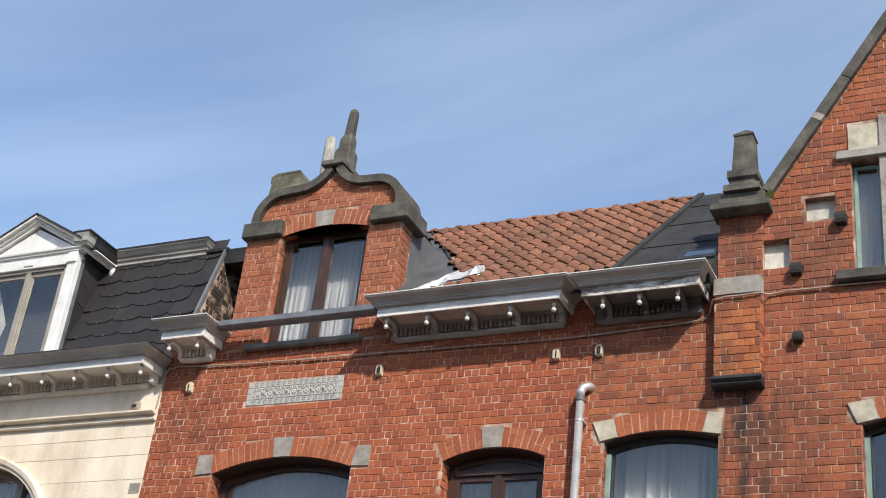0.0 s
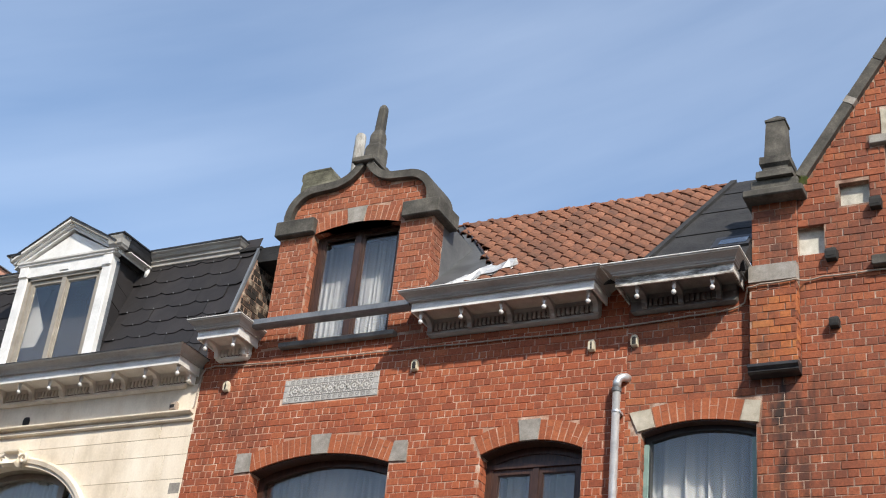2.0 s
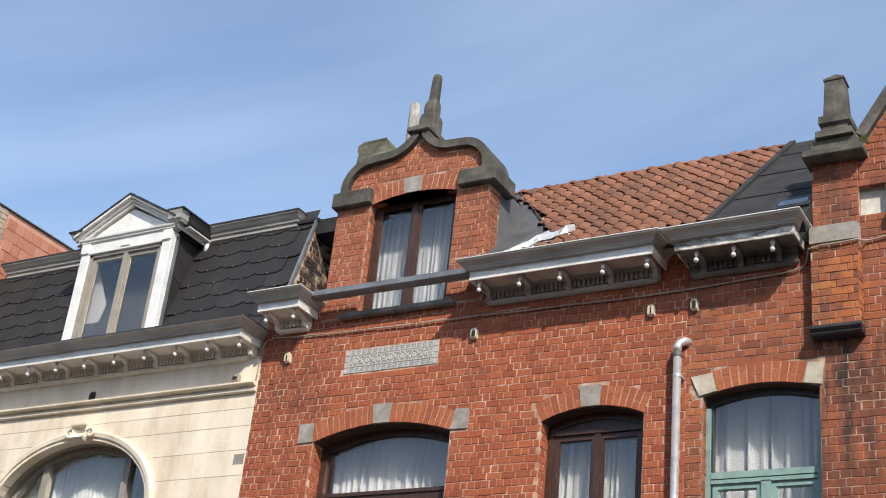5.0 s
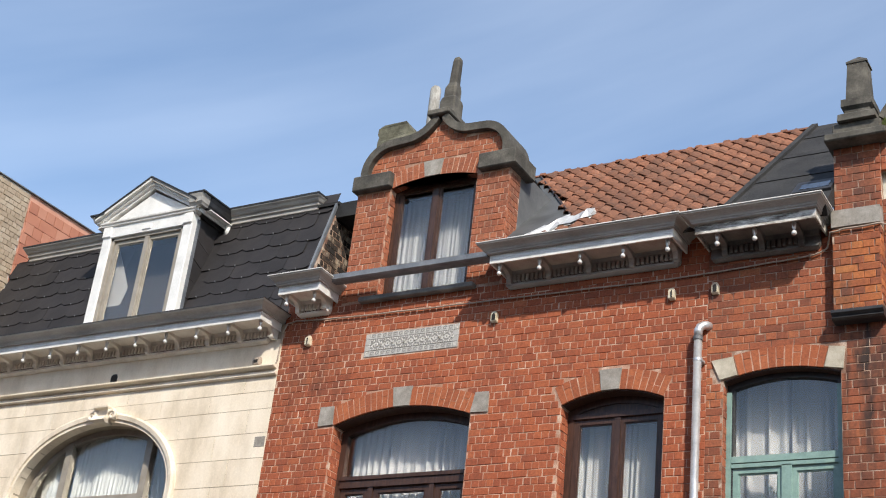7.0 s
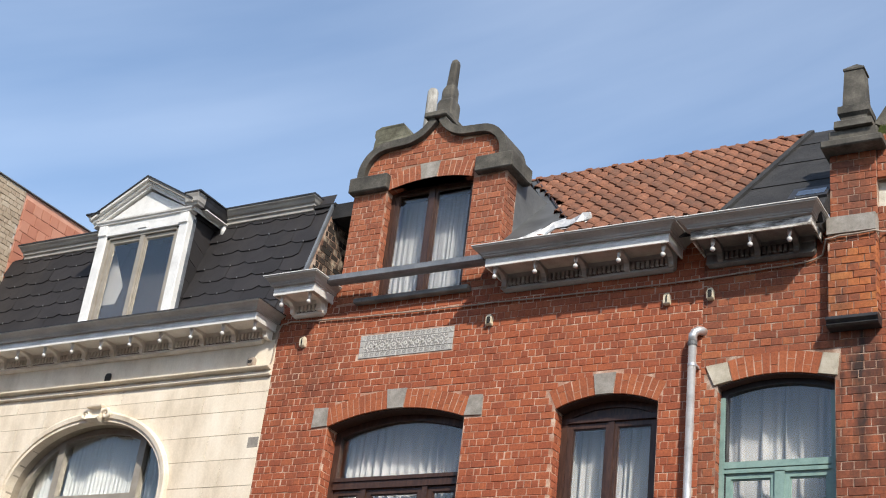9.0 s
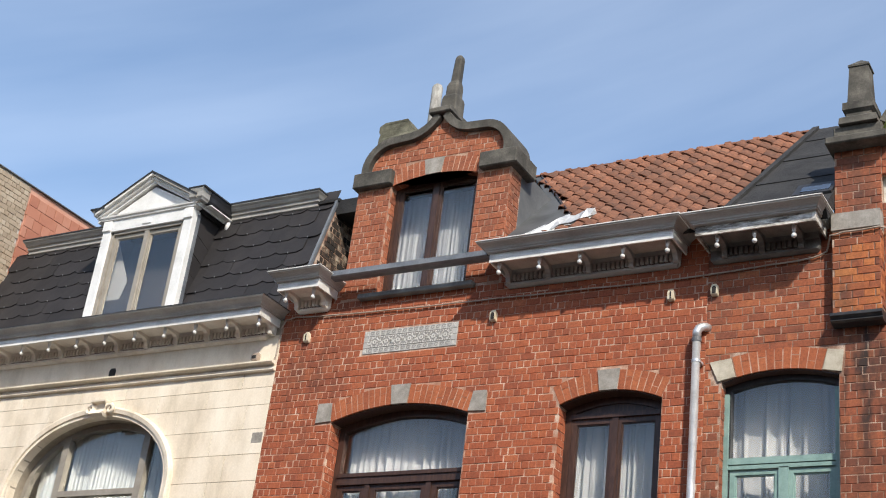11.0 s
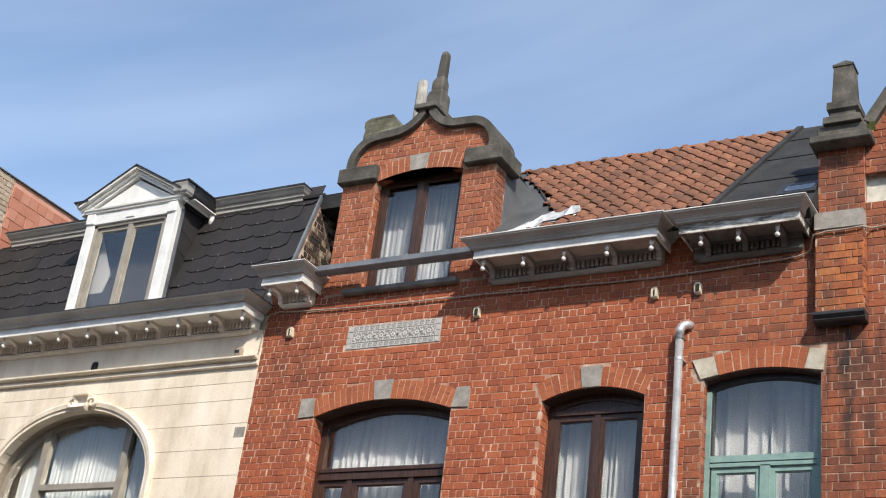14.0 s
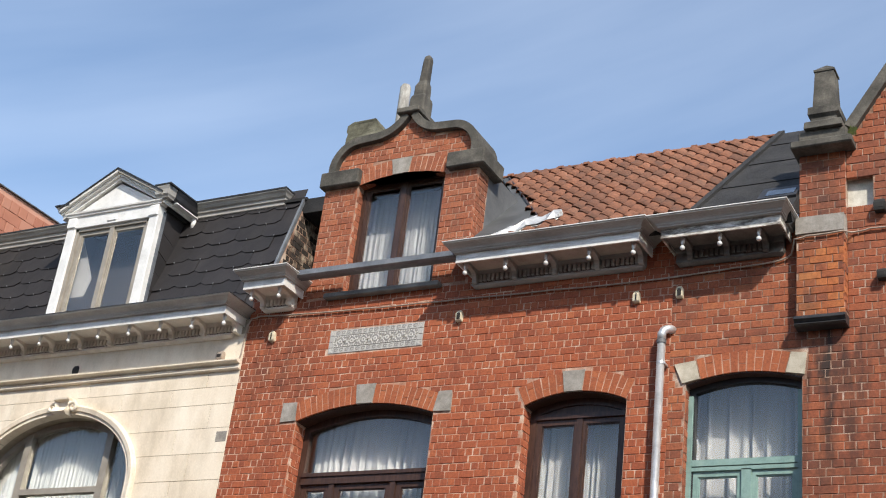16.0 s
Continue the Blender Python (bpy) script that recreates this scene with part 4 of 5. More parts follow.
        lim = 1.5 - (y + 0.1 - 0.35) * 0.73 if y > 0.25 else 1.48 - (0.35 - y) * 0.55
        lim += 0.07 * (1.96 - y)
        if x < lim - 0.06 or v < 0.3 or x < 0.1 or x + TW > 3.52 + (y + 0.3) * 0.145:
            continue
        ob = new("roof_tile", TILE)
        ob.parent = roof
        ob.matrix_local = Matrix.Translation((x + random.uniform(-0.006, 0.006), EY, EZ)) @ slope @ Matrix.Translation((0, v + random.uniform(-0.012, 0.012), 0.0 + random.uniform(0, 0.006))) @ Matrix.Rotation(random.uniform(-0.02, 0.02), 4, "Z")
for i in range(11):
    x = 3.72 - (i + 1) * 0.345
    loops = []
    for u, r in ((0, 0.078), (0.06, 0.078), (0.065, 0.062), (0.36, 0.058)):
        loops.append([(x + u, RY + r * math.cos(a), RZ - 0.012 + r * math.sin(a)) for a in (math.pi * k / 8 - 0.2 for k in range(9))] + [(x + u, RY + (r - 0.02) * math.cos(a), RZ - 0.012 + (r - 0.02) * math.sin(a)) for a in (math.pi * k / 8 - 0.2 for k in range(8, -1, -1))])
    part("ridge_tile", Build().rings(loops), PANTILE, roof)


def on_roof(x, y, h=0.0):
    return (x, y - h * 0.7, EZ + (y - EY) * (RZ - EZ) / (RY - EY) + h * 0.7)


b = Build()
ap = [(0.93, -0.28), (1.15, -0.28), (1.59, 0.28), (1.59, 0.37), (0.3, 1.96), (0.2, 1.96), (0.93, 1.02)]
n = len(ap)
b.add([on_roof(x, y, 0.03) for x, y in ap] + [on_roof(x, y, -0.02) for x, y in ap], [tuple(range(n)), tuple(range(2 * n - 1, n - 1, -1))] + [(i, n + i, n + (i + 1) % n, (i + 1) % n) for i in range(n)])
# dimmed in colour so the sunlit slope looks like the upright cheek
part("zinc_apron", b, ZINC_DIMMED, roof, "grey zinc apron beside the dormer")
b = Build()
ap = [(1.5, 0.3), (1.78, 0.3), (1.78, 0.4), (0.47, 1.96), (0.22, 1.96)]
n = len(ap)
b.add([on_roof(x, y, 0.012) for x, y in ap] + [on_roof(x, y, -0.02) for x, y in ap], [tuple(range(n)), tuple(range(2 * n - 1, n - 1, -1))] + [(i, n + i, n + (i + 1) % n, (i + 1) % n) for i in range(n)])
part("mortar_fillet", b, DORMER_MORTAR, roof)
part("apron_seam", Build().tube([on_roof(1.63, 0.28, 0.045), on_roof(1.51, 0.44, 0.055), on_roof(0.96, 1.13, 0.055), on_roof(0.3, 1.95, 0.045)], 0.009, 8), BROWN, roof, "dark folded seam along the tiles")
b = Build()
random.seed(5)
LP = [(1.24, -0.18), (1.34, -0.08), (1.44, 0.04), (1.54, 0.16), (1.62, 0.25), (1.7, 0.3), (1.79, 0.325), (1.88, 0.33)]
for j, (x, y) in enumerate(LP):
    w = (0.012, 0.02, 0.035, 0.07, 0.12, 0.11, 0.06, 0.015)[j]
    for q in (-1, 0, 1):
        b.v.append(on_roof(x - 0.6 * w * q, y + w * q, 0.032 + (0.022 if q == 0 else 0) + random.uniform(0, 0.07)))
n = len(LP)
b.f += [(3 * j + k, 3 * j + k + 1, 3 * j + k + 4, 3 * j + k + 3) for j in range(n - 1) for k in range(2)]
k = len(b.v)
b.v += [(x, y + 0.012, z - 0.02) for x, y, z in b.v[:k]]
b.f += [(k + i3, k + i2, k + i1, k + i0) for i0, i1, i2, i3 in list(b.f)]
part("lead_flashing", b, LEAD, roof, "shiny crumpled lead flashing")
part("flue", Build().tube([(-0.5, 0.5, 9.4), (-0.5, 0.5, 10.8), (-0.5, 0.5, 10.84)], [0.075, 0.068, 0.05], 12), CHIMNEY_WHITE, house, "whitewashed flue behind the gable", True)
# rooms behind the front
b = Build()
b.box(XL, XR, 5.9, 6.1, 0, 7.97).box(XL, XL + 0.05, 0.3, 5.9, 0, 8.2).box(XR - 0.05, XR, 0.3, 5.9, 0, 8.2).box(XL, XR, 0.3, 5.9, 3.9, 4.0).box(XL, XR, 0.3, 5.9, 7.2, 7.3)
b.box(-1.06, -1.0, 0.26, 1.6, 7.3, 9.2).box(0.86, 0.9, 0.26, 1.6, 7.3, 9.2).box(-1.0, 0.86, 1.6, 1.65, 7.3, 9.2)
for k in range(len(b.v) // 8):
    part("inner_wall", Build().add(b.v[8 * k:8 * k + 8], b.f[:6]), INTERIOR, house)

# ---- the gabled house ----
XE = 8.3
chouse = thing("gabled_house", "dark red brick house with steep gable and pilaster", "house")
W3, W4 = Arch(3.43, 4.515, 6.405, 6.495), Arch(5.776, 7.02, 6.43, 6.53)
wall = part("wall", masonry(XR, XE, 0, 7.62, 0.005, 0.3, [(W3, 4.3), (W4, 4.3)]), MORTAR_DARK, chouse)
SL = (10.847 - 8.927) / (6.176 - 4.928)
APEX = (6.55, 8.927 + SL * (6.55 - 4.928))


def rake(x, d=0.0):
    return 8.927 + SL * (x - 4.928) - d


gx = 4.49
# the gable wall round its windows and recesses
W5 = (5.775, 6.035, 7.925, 9.15)
RECESS = [(4.925, 5.178, 8.06, 8.385), (5.33, 5.61, 8.54, 8.79)]
b = Build()
b.box(XR, gx, 0.007, 0.3, 7.62, 7.98)
b.box(gx, 4.925, 0.007, 0.3, 7.62, 8.8)
b.box(4.925, XE, 0.007, 0.3, 7.62, 7.925)
b.box(4.925, 5.178, 0.007, 0.3, 7.925, 8.06).box(5.178, 5.33, 0.007, 0.3, 7.925, 8.385).box(5.33, 5.775, 0.007, 0.3, 7.925, 8.385)
b.box(5.33, 5.61, 0.007, 0.3, 8.385, 8.54).box(5.61, 5.775, 0.007, 0.3, 8.385, 8.79).box(4.925, 5.33, 0.007, 0.3, 8.385, 8.79)
b.box(6.035, 6.1, 0.007, 0.3, 7.925, 9.15).box(6.8, XE, 0.007, 0.3, 7.925, 9.15)
b.prism([(4.925, 8.79), (5.775, 8.79), (5.775, 9.15), (6.1, 9.15), (6.8, 9.15), (8.02, 9.15), (APEX[0], APEX[1] - 0.05), (4.95, 8.9), (4.925, 8.9)], 0.007, 0.3)
part("gable_wall", b, MORTAR_DARK, chouse)
LINTEL = (5.64, 6.6, 9.155, 9.245)
LBLOCK = (5.757, 6.045, 9.245, 9.545)
PIL = (4.495, 4.93)


def holes_c(z):
    h = in_arch(W3, 0.2, z, 4.3) + in_arch(W4, 0.2, z, 4.3)
    for a, b, c, d in RECESS + [LINTEL, LBLOCK, (5.61, 6.6, 7.82, 7.925), (5.775, 6.8, 7.925, 9.15), (3.33, 3.57, 6.4, 6.62), (4.36, 4.555, 6.42, 6.64), (5.66, 5.93, 6.43, 6.6)]:
        if c - 0.015 < z < d + 0.015:
            h.append((a, b))
    if z > 6.93 and z < 8.68:
        h.append((PIL[0], PIL[1]))
    if z > 7.62:
        h.append((0, PIL[0]) if z > 7.97 else (9, 9.1))
    if z > 8.66:
        h += [(0, 4.928 + (z + 0.2 - 8.927) / SL), (2 * APEX[0] - 4.928 - (z + 0.2 - 8.927) / SL, 12)]
    return h


lay(wall, XR, XE, 0, APEX[1], 0.0, holes_c, BRICK_C, (4.55, 6.3, 6.2, 10.5), grid=0.02, length=0.21)
for w, stones in ((W3, [(3.425, 3.572), (4.365, 4.52)]), (W4, [(5.776, 5.93), (6.87, 7.02)])):
    def ang(x):
        return math.asin((x - w.cx) / w.r)
    ring(wall, w, 0.2, -0.002, BRICK_ARCH, a0=ang(stones[0][1]), a1=ang(stones[1][0]))
    for k, (xa, xb) in enumerate(stones):
        a, b_ = max(-w.half, ang(max(w.xa, xa))), ang(min(xb, w.xb))
        if k == 0:
            poly = [(w.xa - 0.03, w.zs + 0.005), w.at(b_ - 0.004), w.at(b_ - 0.004, w.r + 0.19), (w.xa - 0.115, w.zs + 0.2)]
        else:
            poly = [w.at(a + 0.004), (w.xb + 0.025, w.zs + 0.01), (w.xb + 0.045, w.zs + 0.215), w.at(a + 0.004, w.r + 0.2)]
        stone("springer", wall, poly, -0.014, 0.1, YELLOWSTONE, "pale sandstone springer block")
    jamb(wall, w.xa, 0.01, 0.13, 4.3, w.zs, BRICK_C)
    shade_strip(wall, w, 0.015, 0.12)
    part("window_sill", soft_box(Build(), w.xa - 0.06, w.xb + 0.06, -0.06, 0.2, 4.2, 4.3), BLUESTONE, wall)
# green windows
for w, mull in ((W3, 3.99), (W4, 6.4)):
    win = part("window", Build().box(w.xa, w.xb, 0.18, 0.24, 4.3, 4.36), GREEN, chouse, "pale green window with arched upper light")
    # black instead of green: the arch's shade is put into the frame colour
    arch_frame(win, Arch(w.xa + 0.002, w.xb - 0.002, w.zs - 0.01, w.zc - 0.008), 4.36, 0.06, 0.12, 0.2, BLACK, "frame", "arched window frame blackened for the shade under the arch")
    for xa in (w.xa + 0.002, w.xb - 0.06):
        part("stile", Build().box(xa, xa + 0.045, 0.09, 0.19, 4.37, w.zs - 0.09), GREEN, win)
    frame_bar(win, "transom", [rect(w.xa + 0.05, w.xb - 0.05, 5.635, 5.695)], 0.1, 0.2, GREEN)
    frame_bar(win, "transom", [rect(w.xa + 0.05, w.xb - 0.05, 5.59, 5.625)], 0.105, 0.2, GREEN)
    pane(win, arched(Arch(w.xa + 0.055, w.xb - 0.055, w.zs - 0.04, w.zc - 0.07), 5.71), 0.155)
    casement(win, w.xa + 0.06, mull - 0.035, 4.36, 5.59, 0.125, 0.05, GREEN)
    casement(win, mull + 0.035, w.xb - 0.06, 4.36, 5.59, 0.125, 0.05, GREEN)
    frame_bar(win, "mullion", [rect(mull - 0.045, mull + 0.045, 4.36, 5.6)], 0.105, 0.19, GREEN)
win = part("window", Build().box(5.775, 6.035, 0.12, 0.2, 7.925, 7.95), GREEN, chouse, "narrow pale green attic window")
casement(win, 5.78, 6.033, 7.94, 9.13, 0.1, 0.022, GREEN)
part("window_sill", soft_box(Build(), 5.61, 6.7, -0.09, 0.15, 7.825, 7.925, 0.008), DARKSTONE, chouse, "dark stone attic sill")
part("mullion", soft_box(Build(), 6.035, 6.17, -0.015, 0.28, 7.925, 9.155, 0.006), BLUESTONE, chouse, "grey stone mullion")
casement(win, 6.175, 6.79, 7.94, 9.13, 0.12, 0.04, GREEN)
part("lintel", soft_box(Build(), LINTEL[0], LINTEL[1], -0.05, 0.28, LINTEL[2], LINTEL[3], 0.006), BLUESTONE, chouse, "grey stone lintel")
stone("lintel_block", chouse, rect(LBLOCK[0], LBLOCK[1], LBLOCK[2], LBLOCK[3]), -0.012, 0.1, YELLOWSTONE, "pale stone block over the attic window")
stone("jamb_stone", chouse, rect(6.05, 6.13, 9.25, 9.62), -0.03, 0.1, BLUESTONE)
for a, b_, c, d in RECESS:
    part("recess_panel", Build().box(a, b_, 0.085, 0.125, c, d), WHITEPANEL, chouse, "white plastered recess panel")
# pilaster
b = Build().box(PIL[0], PIL[1], -0.113, 0.01, 6.92, 7.9).box(PIL[0], PIL[1], -0.014, 0.01, 7.9, 8.68)
pil = part("pilaster", b, MORTAR_DARK, chouse, "brick pilaster on a dark corbel")
lay(pil, PIL[0], PIL[1], 6.9, 7.765, -0.12, lambda z: [], BRICK_PIER, (4.4, 5, 7, 8.7), grid=0.02, length=0.21)
lay(pil, PIL[0], PIL[1], 7.945, 8.66, -0.02, lambda z: [], BRICK_C, (4.4, 5, 7, 8.7), grid=0.02, length=0.21)
jamb(pil, PIL[1], -0.12, 0.0, 6.93, 7.75, BRICK_PIER)
stone("band", pil, rect(PIL[0] - 0.006, PIL[1] + 0.006, 7.765, 7.94), -0.135, 0.0, BLUESTONE, "grey stone band")
part("corbel", Build().side([(0.0, 6.83), (-0.12, 6.833), (-0.145, 6.845), (-0.135, 6.862), (-0.15, 6.88), (-0.168, 6.888), (-0.168, 6.915), (-0.12, 6.93), (0.0, 6.93)], 4.48, 4.94), BLACK, pil, "black moulded corbel")
part("cap", soft_box(Build(), 4.45, 5.03, -0.2, 0.25, 8.665, 8.745, 0.012), DARKSTONE, pil, "dark stone pilaster cap")
part("cap", soft_box(Build(), 4.52, 4.98, -0.16, 0.25, 8.745, 8.86, 0.012), DARKSTONE, pil)
OC = (4.765, -0.03)
ob_ = Build().rings([sq(OC, 0.18, 8.86), sq(OC, 0.175, 8.93), sq(OC, 0.12, 8.97), sq(OC, 0.12, 9.0), sq(OC, 0.15, 9.03), sq(OC, 0.148, 9.11), sq(OC, 0.11, 9.13), sq(OC, 0.092, 9.54), sq(OC, 0.102, 9.545), sq(OC, 0.102, 9.565), sq(OC, 0.01, 9.66)])
part("obelisk", ob_, DARKSTONE, pil, "dark stone obelisk finial")
# coping of the gable
nx, nz = -SL / math.hypot(1, SL), 1 / math.hypot(1, SL)
for sx in (1, -1):
    def at(x, d):
        p = (x + nx * d, rake(x) + nz * d)
        return (p[0], p[1]) if sx == 1 else (2 * APEX[0] - p[0], p[1])
    xs = [4.93, 5.42, 5.72, 6.2, APEX[0]]
    for xa, xb in zip(xs, xs[1:]):
        part("coping", Build().prism([at(xa + 0.003, 0.0), at(xb - 0.003, 0.0), at(xb - 0.003, -0.11), at(xa + 0.003, -0.11)], -0.06, 0.28), DARKSTONE, chouse, "dark stone gable coping")
part("coping_joint", Build().prism([(5.42 + nx * 0.004, rake(5.42) + nz * 0.004), (5.46 + nx * 0.004, rake(5.46) + nz * 0.004), (5.46 - nx * 0.112, rake(5.46) - nz * 0.112), (5.42 - nx * 0.112, rake(5.42) - nz * 0.112)], -0.064, 0.2), BLUESTONE, chouse, "pale patched coping joint")
cornice(chouse, 3.3, 4.36, 3.26, 4.42, 3.15, 4.51, 7.625, (3.456, 3.822, 4.196), CORNICE_OLD, "weathered grey timber cornice with peeling paint", old=True, under=CORNICE_DARK, boards=CORNICE_DARK)
# bitumen roof
b = Build()
rf = [(3.41, -0.3), (4.49, -0.3), (4.49, 0.3), (4.9, 0.3), (4.9, 2.0), (3.74, 2.0)]
n = len(rf)
b.add([on_roof(x, y, 0.04) for x, y in rf] + [on_roof(x, y, -0.1) for x, y in rf], [tuple(range(n)), tuple(range(2 * n - 1, n - 1, -1))] + [(i, n + i, n + (i + 1) % n, (i + 1) % n) for i in range(n)])
broof = part("roof", b, BITUMEN, chouse, "black bitumen felt roof")
for y in (0.45, 1.05, 1.6):
    x0 = 3.47 + (y + 0.3) * 0.15
    b = Build()
    q = [(x0, y), (4.88, y), (4.88, y + 0.08), (x0, y + 0.08)]
    b.add([on_roof(x, yy, 0.05) for x, yy in q] + [on_roof(x, yy, 0.03) for x, yy in q], [(0, 1, 2, 3), (7, 6, 5, 4), (0, 4, 5, 1), (1, 5, 6, 2), (2, 6, 7, 3), (3, 7, 4, 0)])
    part("felt_lap", b, BITUMEN, broof)
b = Build()
q0 = [(3.41, -0.3), (3.47, -0.3), (3.8, 2.0), (3.73, 2.0)]
b.add([on_roof(x, y, 0.075) for x, y in q0] + [on_roof(x, y, 0.0) for x, y in q0], [(0, 1, 2, 3), (7, 6, 5, 4), (0, 4, 5, 1), (1, 5, 6, 2), (2, 6, 7, 3), (3, 7, 4, 0)])
part("verge", b, BITUMEN, broof)
b = Build().side([(2.0, 10.15), (2.05, 10.26), (2.2, 10.12), (4.3, 8.0), (4.3, 7.8)], 3.78, 4.9)
part("back_roof", b, BITUMEN, broof)
part("skylight", Build().add([on_roof(x, y, h) for h in (0.02, 0.07) for x, y in ((4.1, -0.04), (4.48, -0.04), (4.48, 0.2), (4.1, 0.2))], [(0, 3, 2, 1), (4, 5, 6, 7), (0, 1, 5, 4), (1, 2, 6, 5), (2, 3, 7, 6), (3, 0, 4, 7)]), BLACK, broof, "dark metal roof window")
part("skylight_pane", Build().add([on_roof(x, y, h) for h in (0.071, 0.078) for x, y in ((4.17, 0.0), (4.45, 0.0), (4.45, 0.12), (4.17, 0.12))], [(0, 3, 2, 1), (4, 5, 6, 7), (0, 1, 5, 4), (1, 2, 6, 5), (2, 3, 7, 6), (3, 0, 4, 7)]), GLASS, broof)
b = Build().box(XR, XE, 5.9, 6.1, 0, 8.0).box(XE - 0.05, XE, 0.3, 5.9, 0, 8.8).box(XR, XE, 0.3, 5.9, 3.9, 4.0).box(XR, XE, 0.3, 5.9, 7.3, 7.4)
for k in range(4):
    part("inner_wall", Build().add(b.v[8 * k:8 * k + 8], b.f[:6]), INTERIOR, chouse)
for s in (1, -1):
    f_ = lambda x: x if s == 1 else 2 * APEX[0] - x
    part("gable_roof", Build().add([(f_(4.95), 0.28, 8.8), (f_(APEX[0]), 0.28, APEX[1] - 0.15), (f_(APEX[0]), 6.1, APEX[1] - 0.15), (f_(4.95), 6.1, 8.8), (f_(5.05), 0.28, 8.75), (f_(APEX[0]), 0.28, APEX[1] - 0.3), (f_(APEX[0]), 6.1, APEX[1] - 0.3), (f_(5.05), 6.1, 8.75)], [(0, 1, 2, 3), (7, 6, 5, 4), (0, 4, 5, 1), (1, 5, 6, 2), (2, 6, 7, 3), (3, 7, 4, 0)]), BITUMEN, chouse)
part("rear_gable", Build().prism([(4.9, 8.0), (8.2, 8.0), (APEX[0], APEX[1] - 0.2)], 6.0, 6.1), INTERIOR, chouse)

# ---- the white house ----
XW = -7.4
whouse = thing("white_house", "cream limestone house with black slate mansard and white dormer", "house")
ACX, ACZ = -4.36, 5.72
AW = Oval(ACX, ACZ, 1.235, 0.875)
AO = Oval(ACX, ACZ, 1.28, 0.92)
wall = part("wall", masonry(XW, XL, 0, 7.6, 0.005, 0.3, [(AW, 4.3)]), CREAM_JOINT, whouse)


def ashlar(z0, z1, k):
    xs, x = [], XW - (0.35 if k % 2 else 0.0)
    while x < XL:
        xs.append(x)
        x += 0.86 + 0.13 * math.sin(k * 2.3 + x * 3)
    xs.append(XL + 2)
    for a, b in zip(xs, xs[1:]):
        a, b = max(a, XW), min(b, XL)
        zm = (z0 + z1) / 2
        cut = []
        if z0 < AO.zc and z1 > 4.3:
            h = AO.half_width(z0)
            cut = [(ACX - h, ACX + h)] if h > 0 else []
        spans = [(a, b)]
        for ca, cb in cut:
            spans = [s for p, q in spans for s in ([(p, q)] if cb <= p or ca >= q else [(p, ca), (cb, q)])]
        for p, q in spans:
            if q - p > 0.03:
                poly = rect(p + 0.003, q - 0.003, z0 + 0.003, z1 - 0.003)
                if cut and (abs(p - cut[0][1]) < 1e-6 or abs(q - cut[0][0]) < 1e-6) and z0 >= ACZ - 0.3:
                    h2 = AO.half_width(z1 - 0.003)
                    if abs(p - cut[0][1]) < 1e-6:
                        xi = min(q - 0.01, max(ACX + h2, ACX + 0.02) + 0.003)
                        poly = [(p + 0.003, z0 + 0.003), (q - 0.003, z0 + 0.003), (q - 0.003, z1 - 0.003), (xi, z1 - 0.003)] + [(min(q - 0.01, ACX + AO.half_width(z1 + (z0 - z1) * k / 8)), z1 + (z0 - z1) * k / 8) for k in range(1, 8)]
                    else:
                        xi = max(p + 0.01, min(ACX - h2, ACX - 0.02) - 0.003)
                        poly = [(p + 0.003, z0 + 0.003), (q - 0.003, z0 + 0.003)] + [(max(p + 0.01, ACX - AO.half_width(z0 + (z1 - z0) * k / 8)), z0 + (z1 - z0) * k / 8) for k in range(1, 8)] + [(xi, z1 - 0.003), (p + 0.003, z1 - 0.003)]
                part("ashlar_block", Build().prism(poly, random.uniform(-0.002, 0.001), 0.03), CREAM, wall)


part("repair_patch", Build().bevelled(-1.975, -1.83, -0.004, 0.02, 6.13, 6.25, 0.003), BLUESTONE, wall, "grey mortar repair patch")
lev = [6.985, 6.79, 6.58, 6.297, 6.004, 5.696, 5.4, 5.1, 4.8, 4.5, 4.2, 3.9]
for k, (a, b) in enumerate(zip(lev[1:], lev)):
    ashlar(a, b, k)
part("frieze", Build().box(XW, XL, 0.0, 0.03, 7.07, 7.42), CREAM, wall, "smooth stone frieze")
sc = Build().side([(0.01, 6.975), (-0.035, 6.975), (-0.045, 6.985), (-0.045, 7.0), (-0.032, 7.008), (-0.026, 7.04), (-0.085, 7.05), (-0.1, 7.06), (-0.1, 7.078), (0.01, 7.1)], XW, XL + 0.002)
part("string_course", sc, CREAM, wall, "moulded stone string course")
am = Build()
for k in range(40):
    a, b_ = -math.pi / 2 + math.pi * k / 40, -math.pi / 2 + math.pi * (k + 1) / 40
    loops = []
    for t in (a, b_):
        loops.append([(ACX + (1.35 + d) * math.sin(t), y, ACZ + (0.99 + d) * math.cos(t)) for d, y in ((-0.117, 0.1), (-0.117, -0.03), (-0.08, -0.03), (-0.075, -0.05), (-0.025, -0.06), (0.0, -0.045), (0.0, 0.02))])
    am.rings(loops, False)
for s in (-1, 1):
    am.rings([[(ACX + s * (1.35 + d), y, z) for d, y in ((-0.117, 0.1), (-0.117, -0.03), (-0.08, -0.03), (-0.075, -0.05), (-0.025, -0.06), (0.0, -0.045), (0.0, 0.02))] for z in (4.3, ACZ)], False)
part("arch_moulding", am, CREAM, wall, "moulded stone window arch")
KX = -4.3
ks = Build()
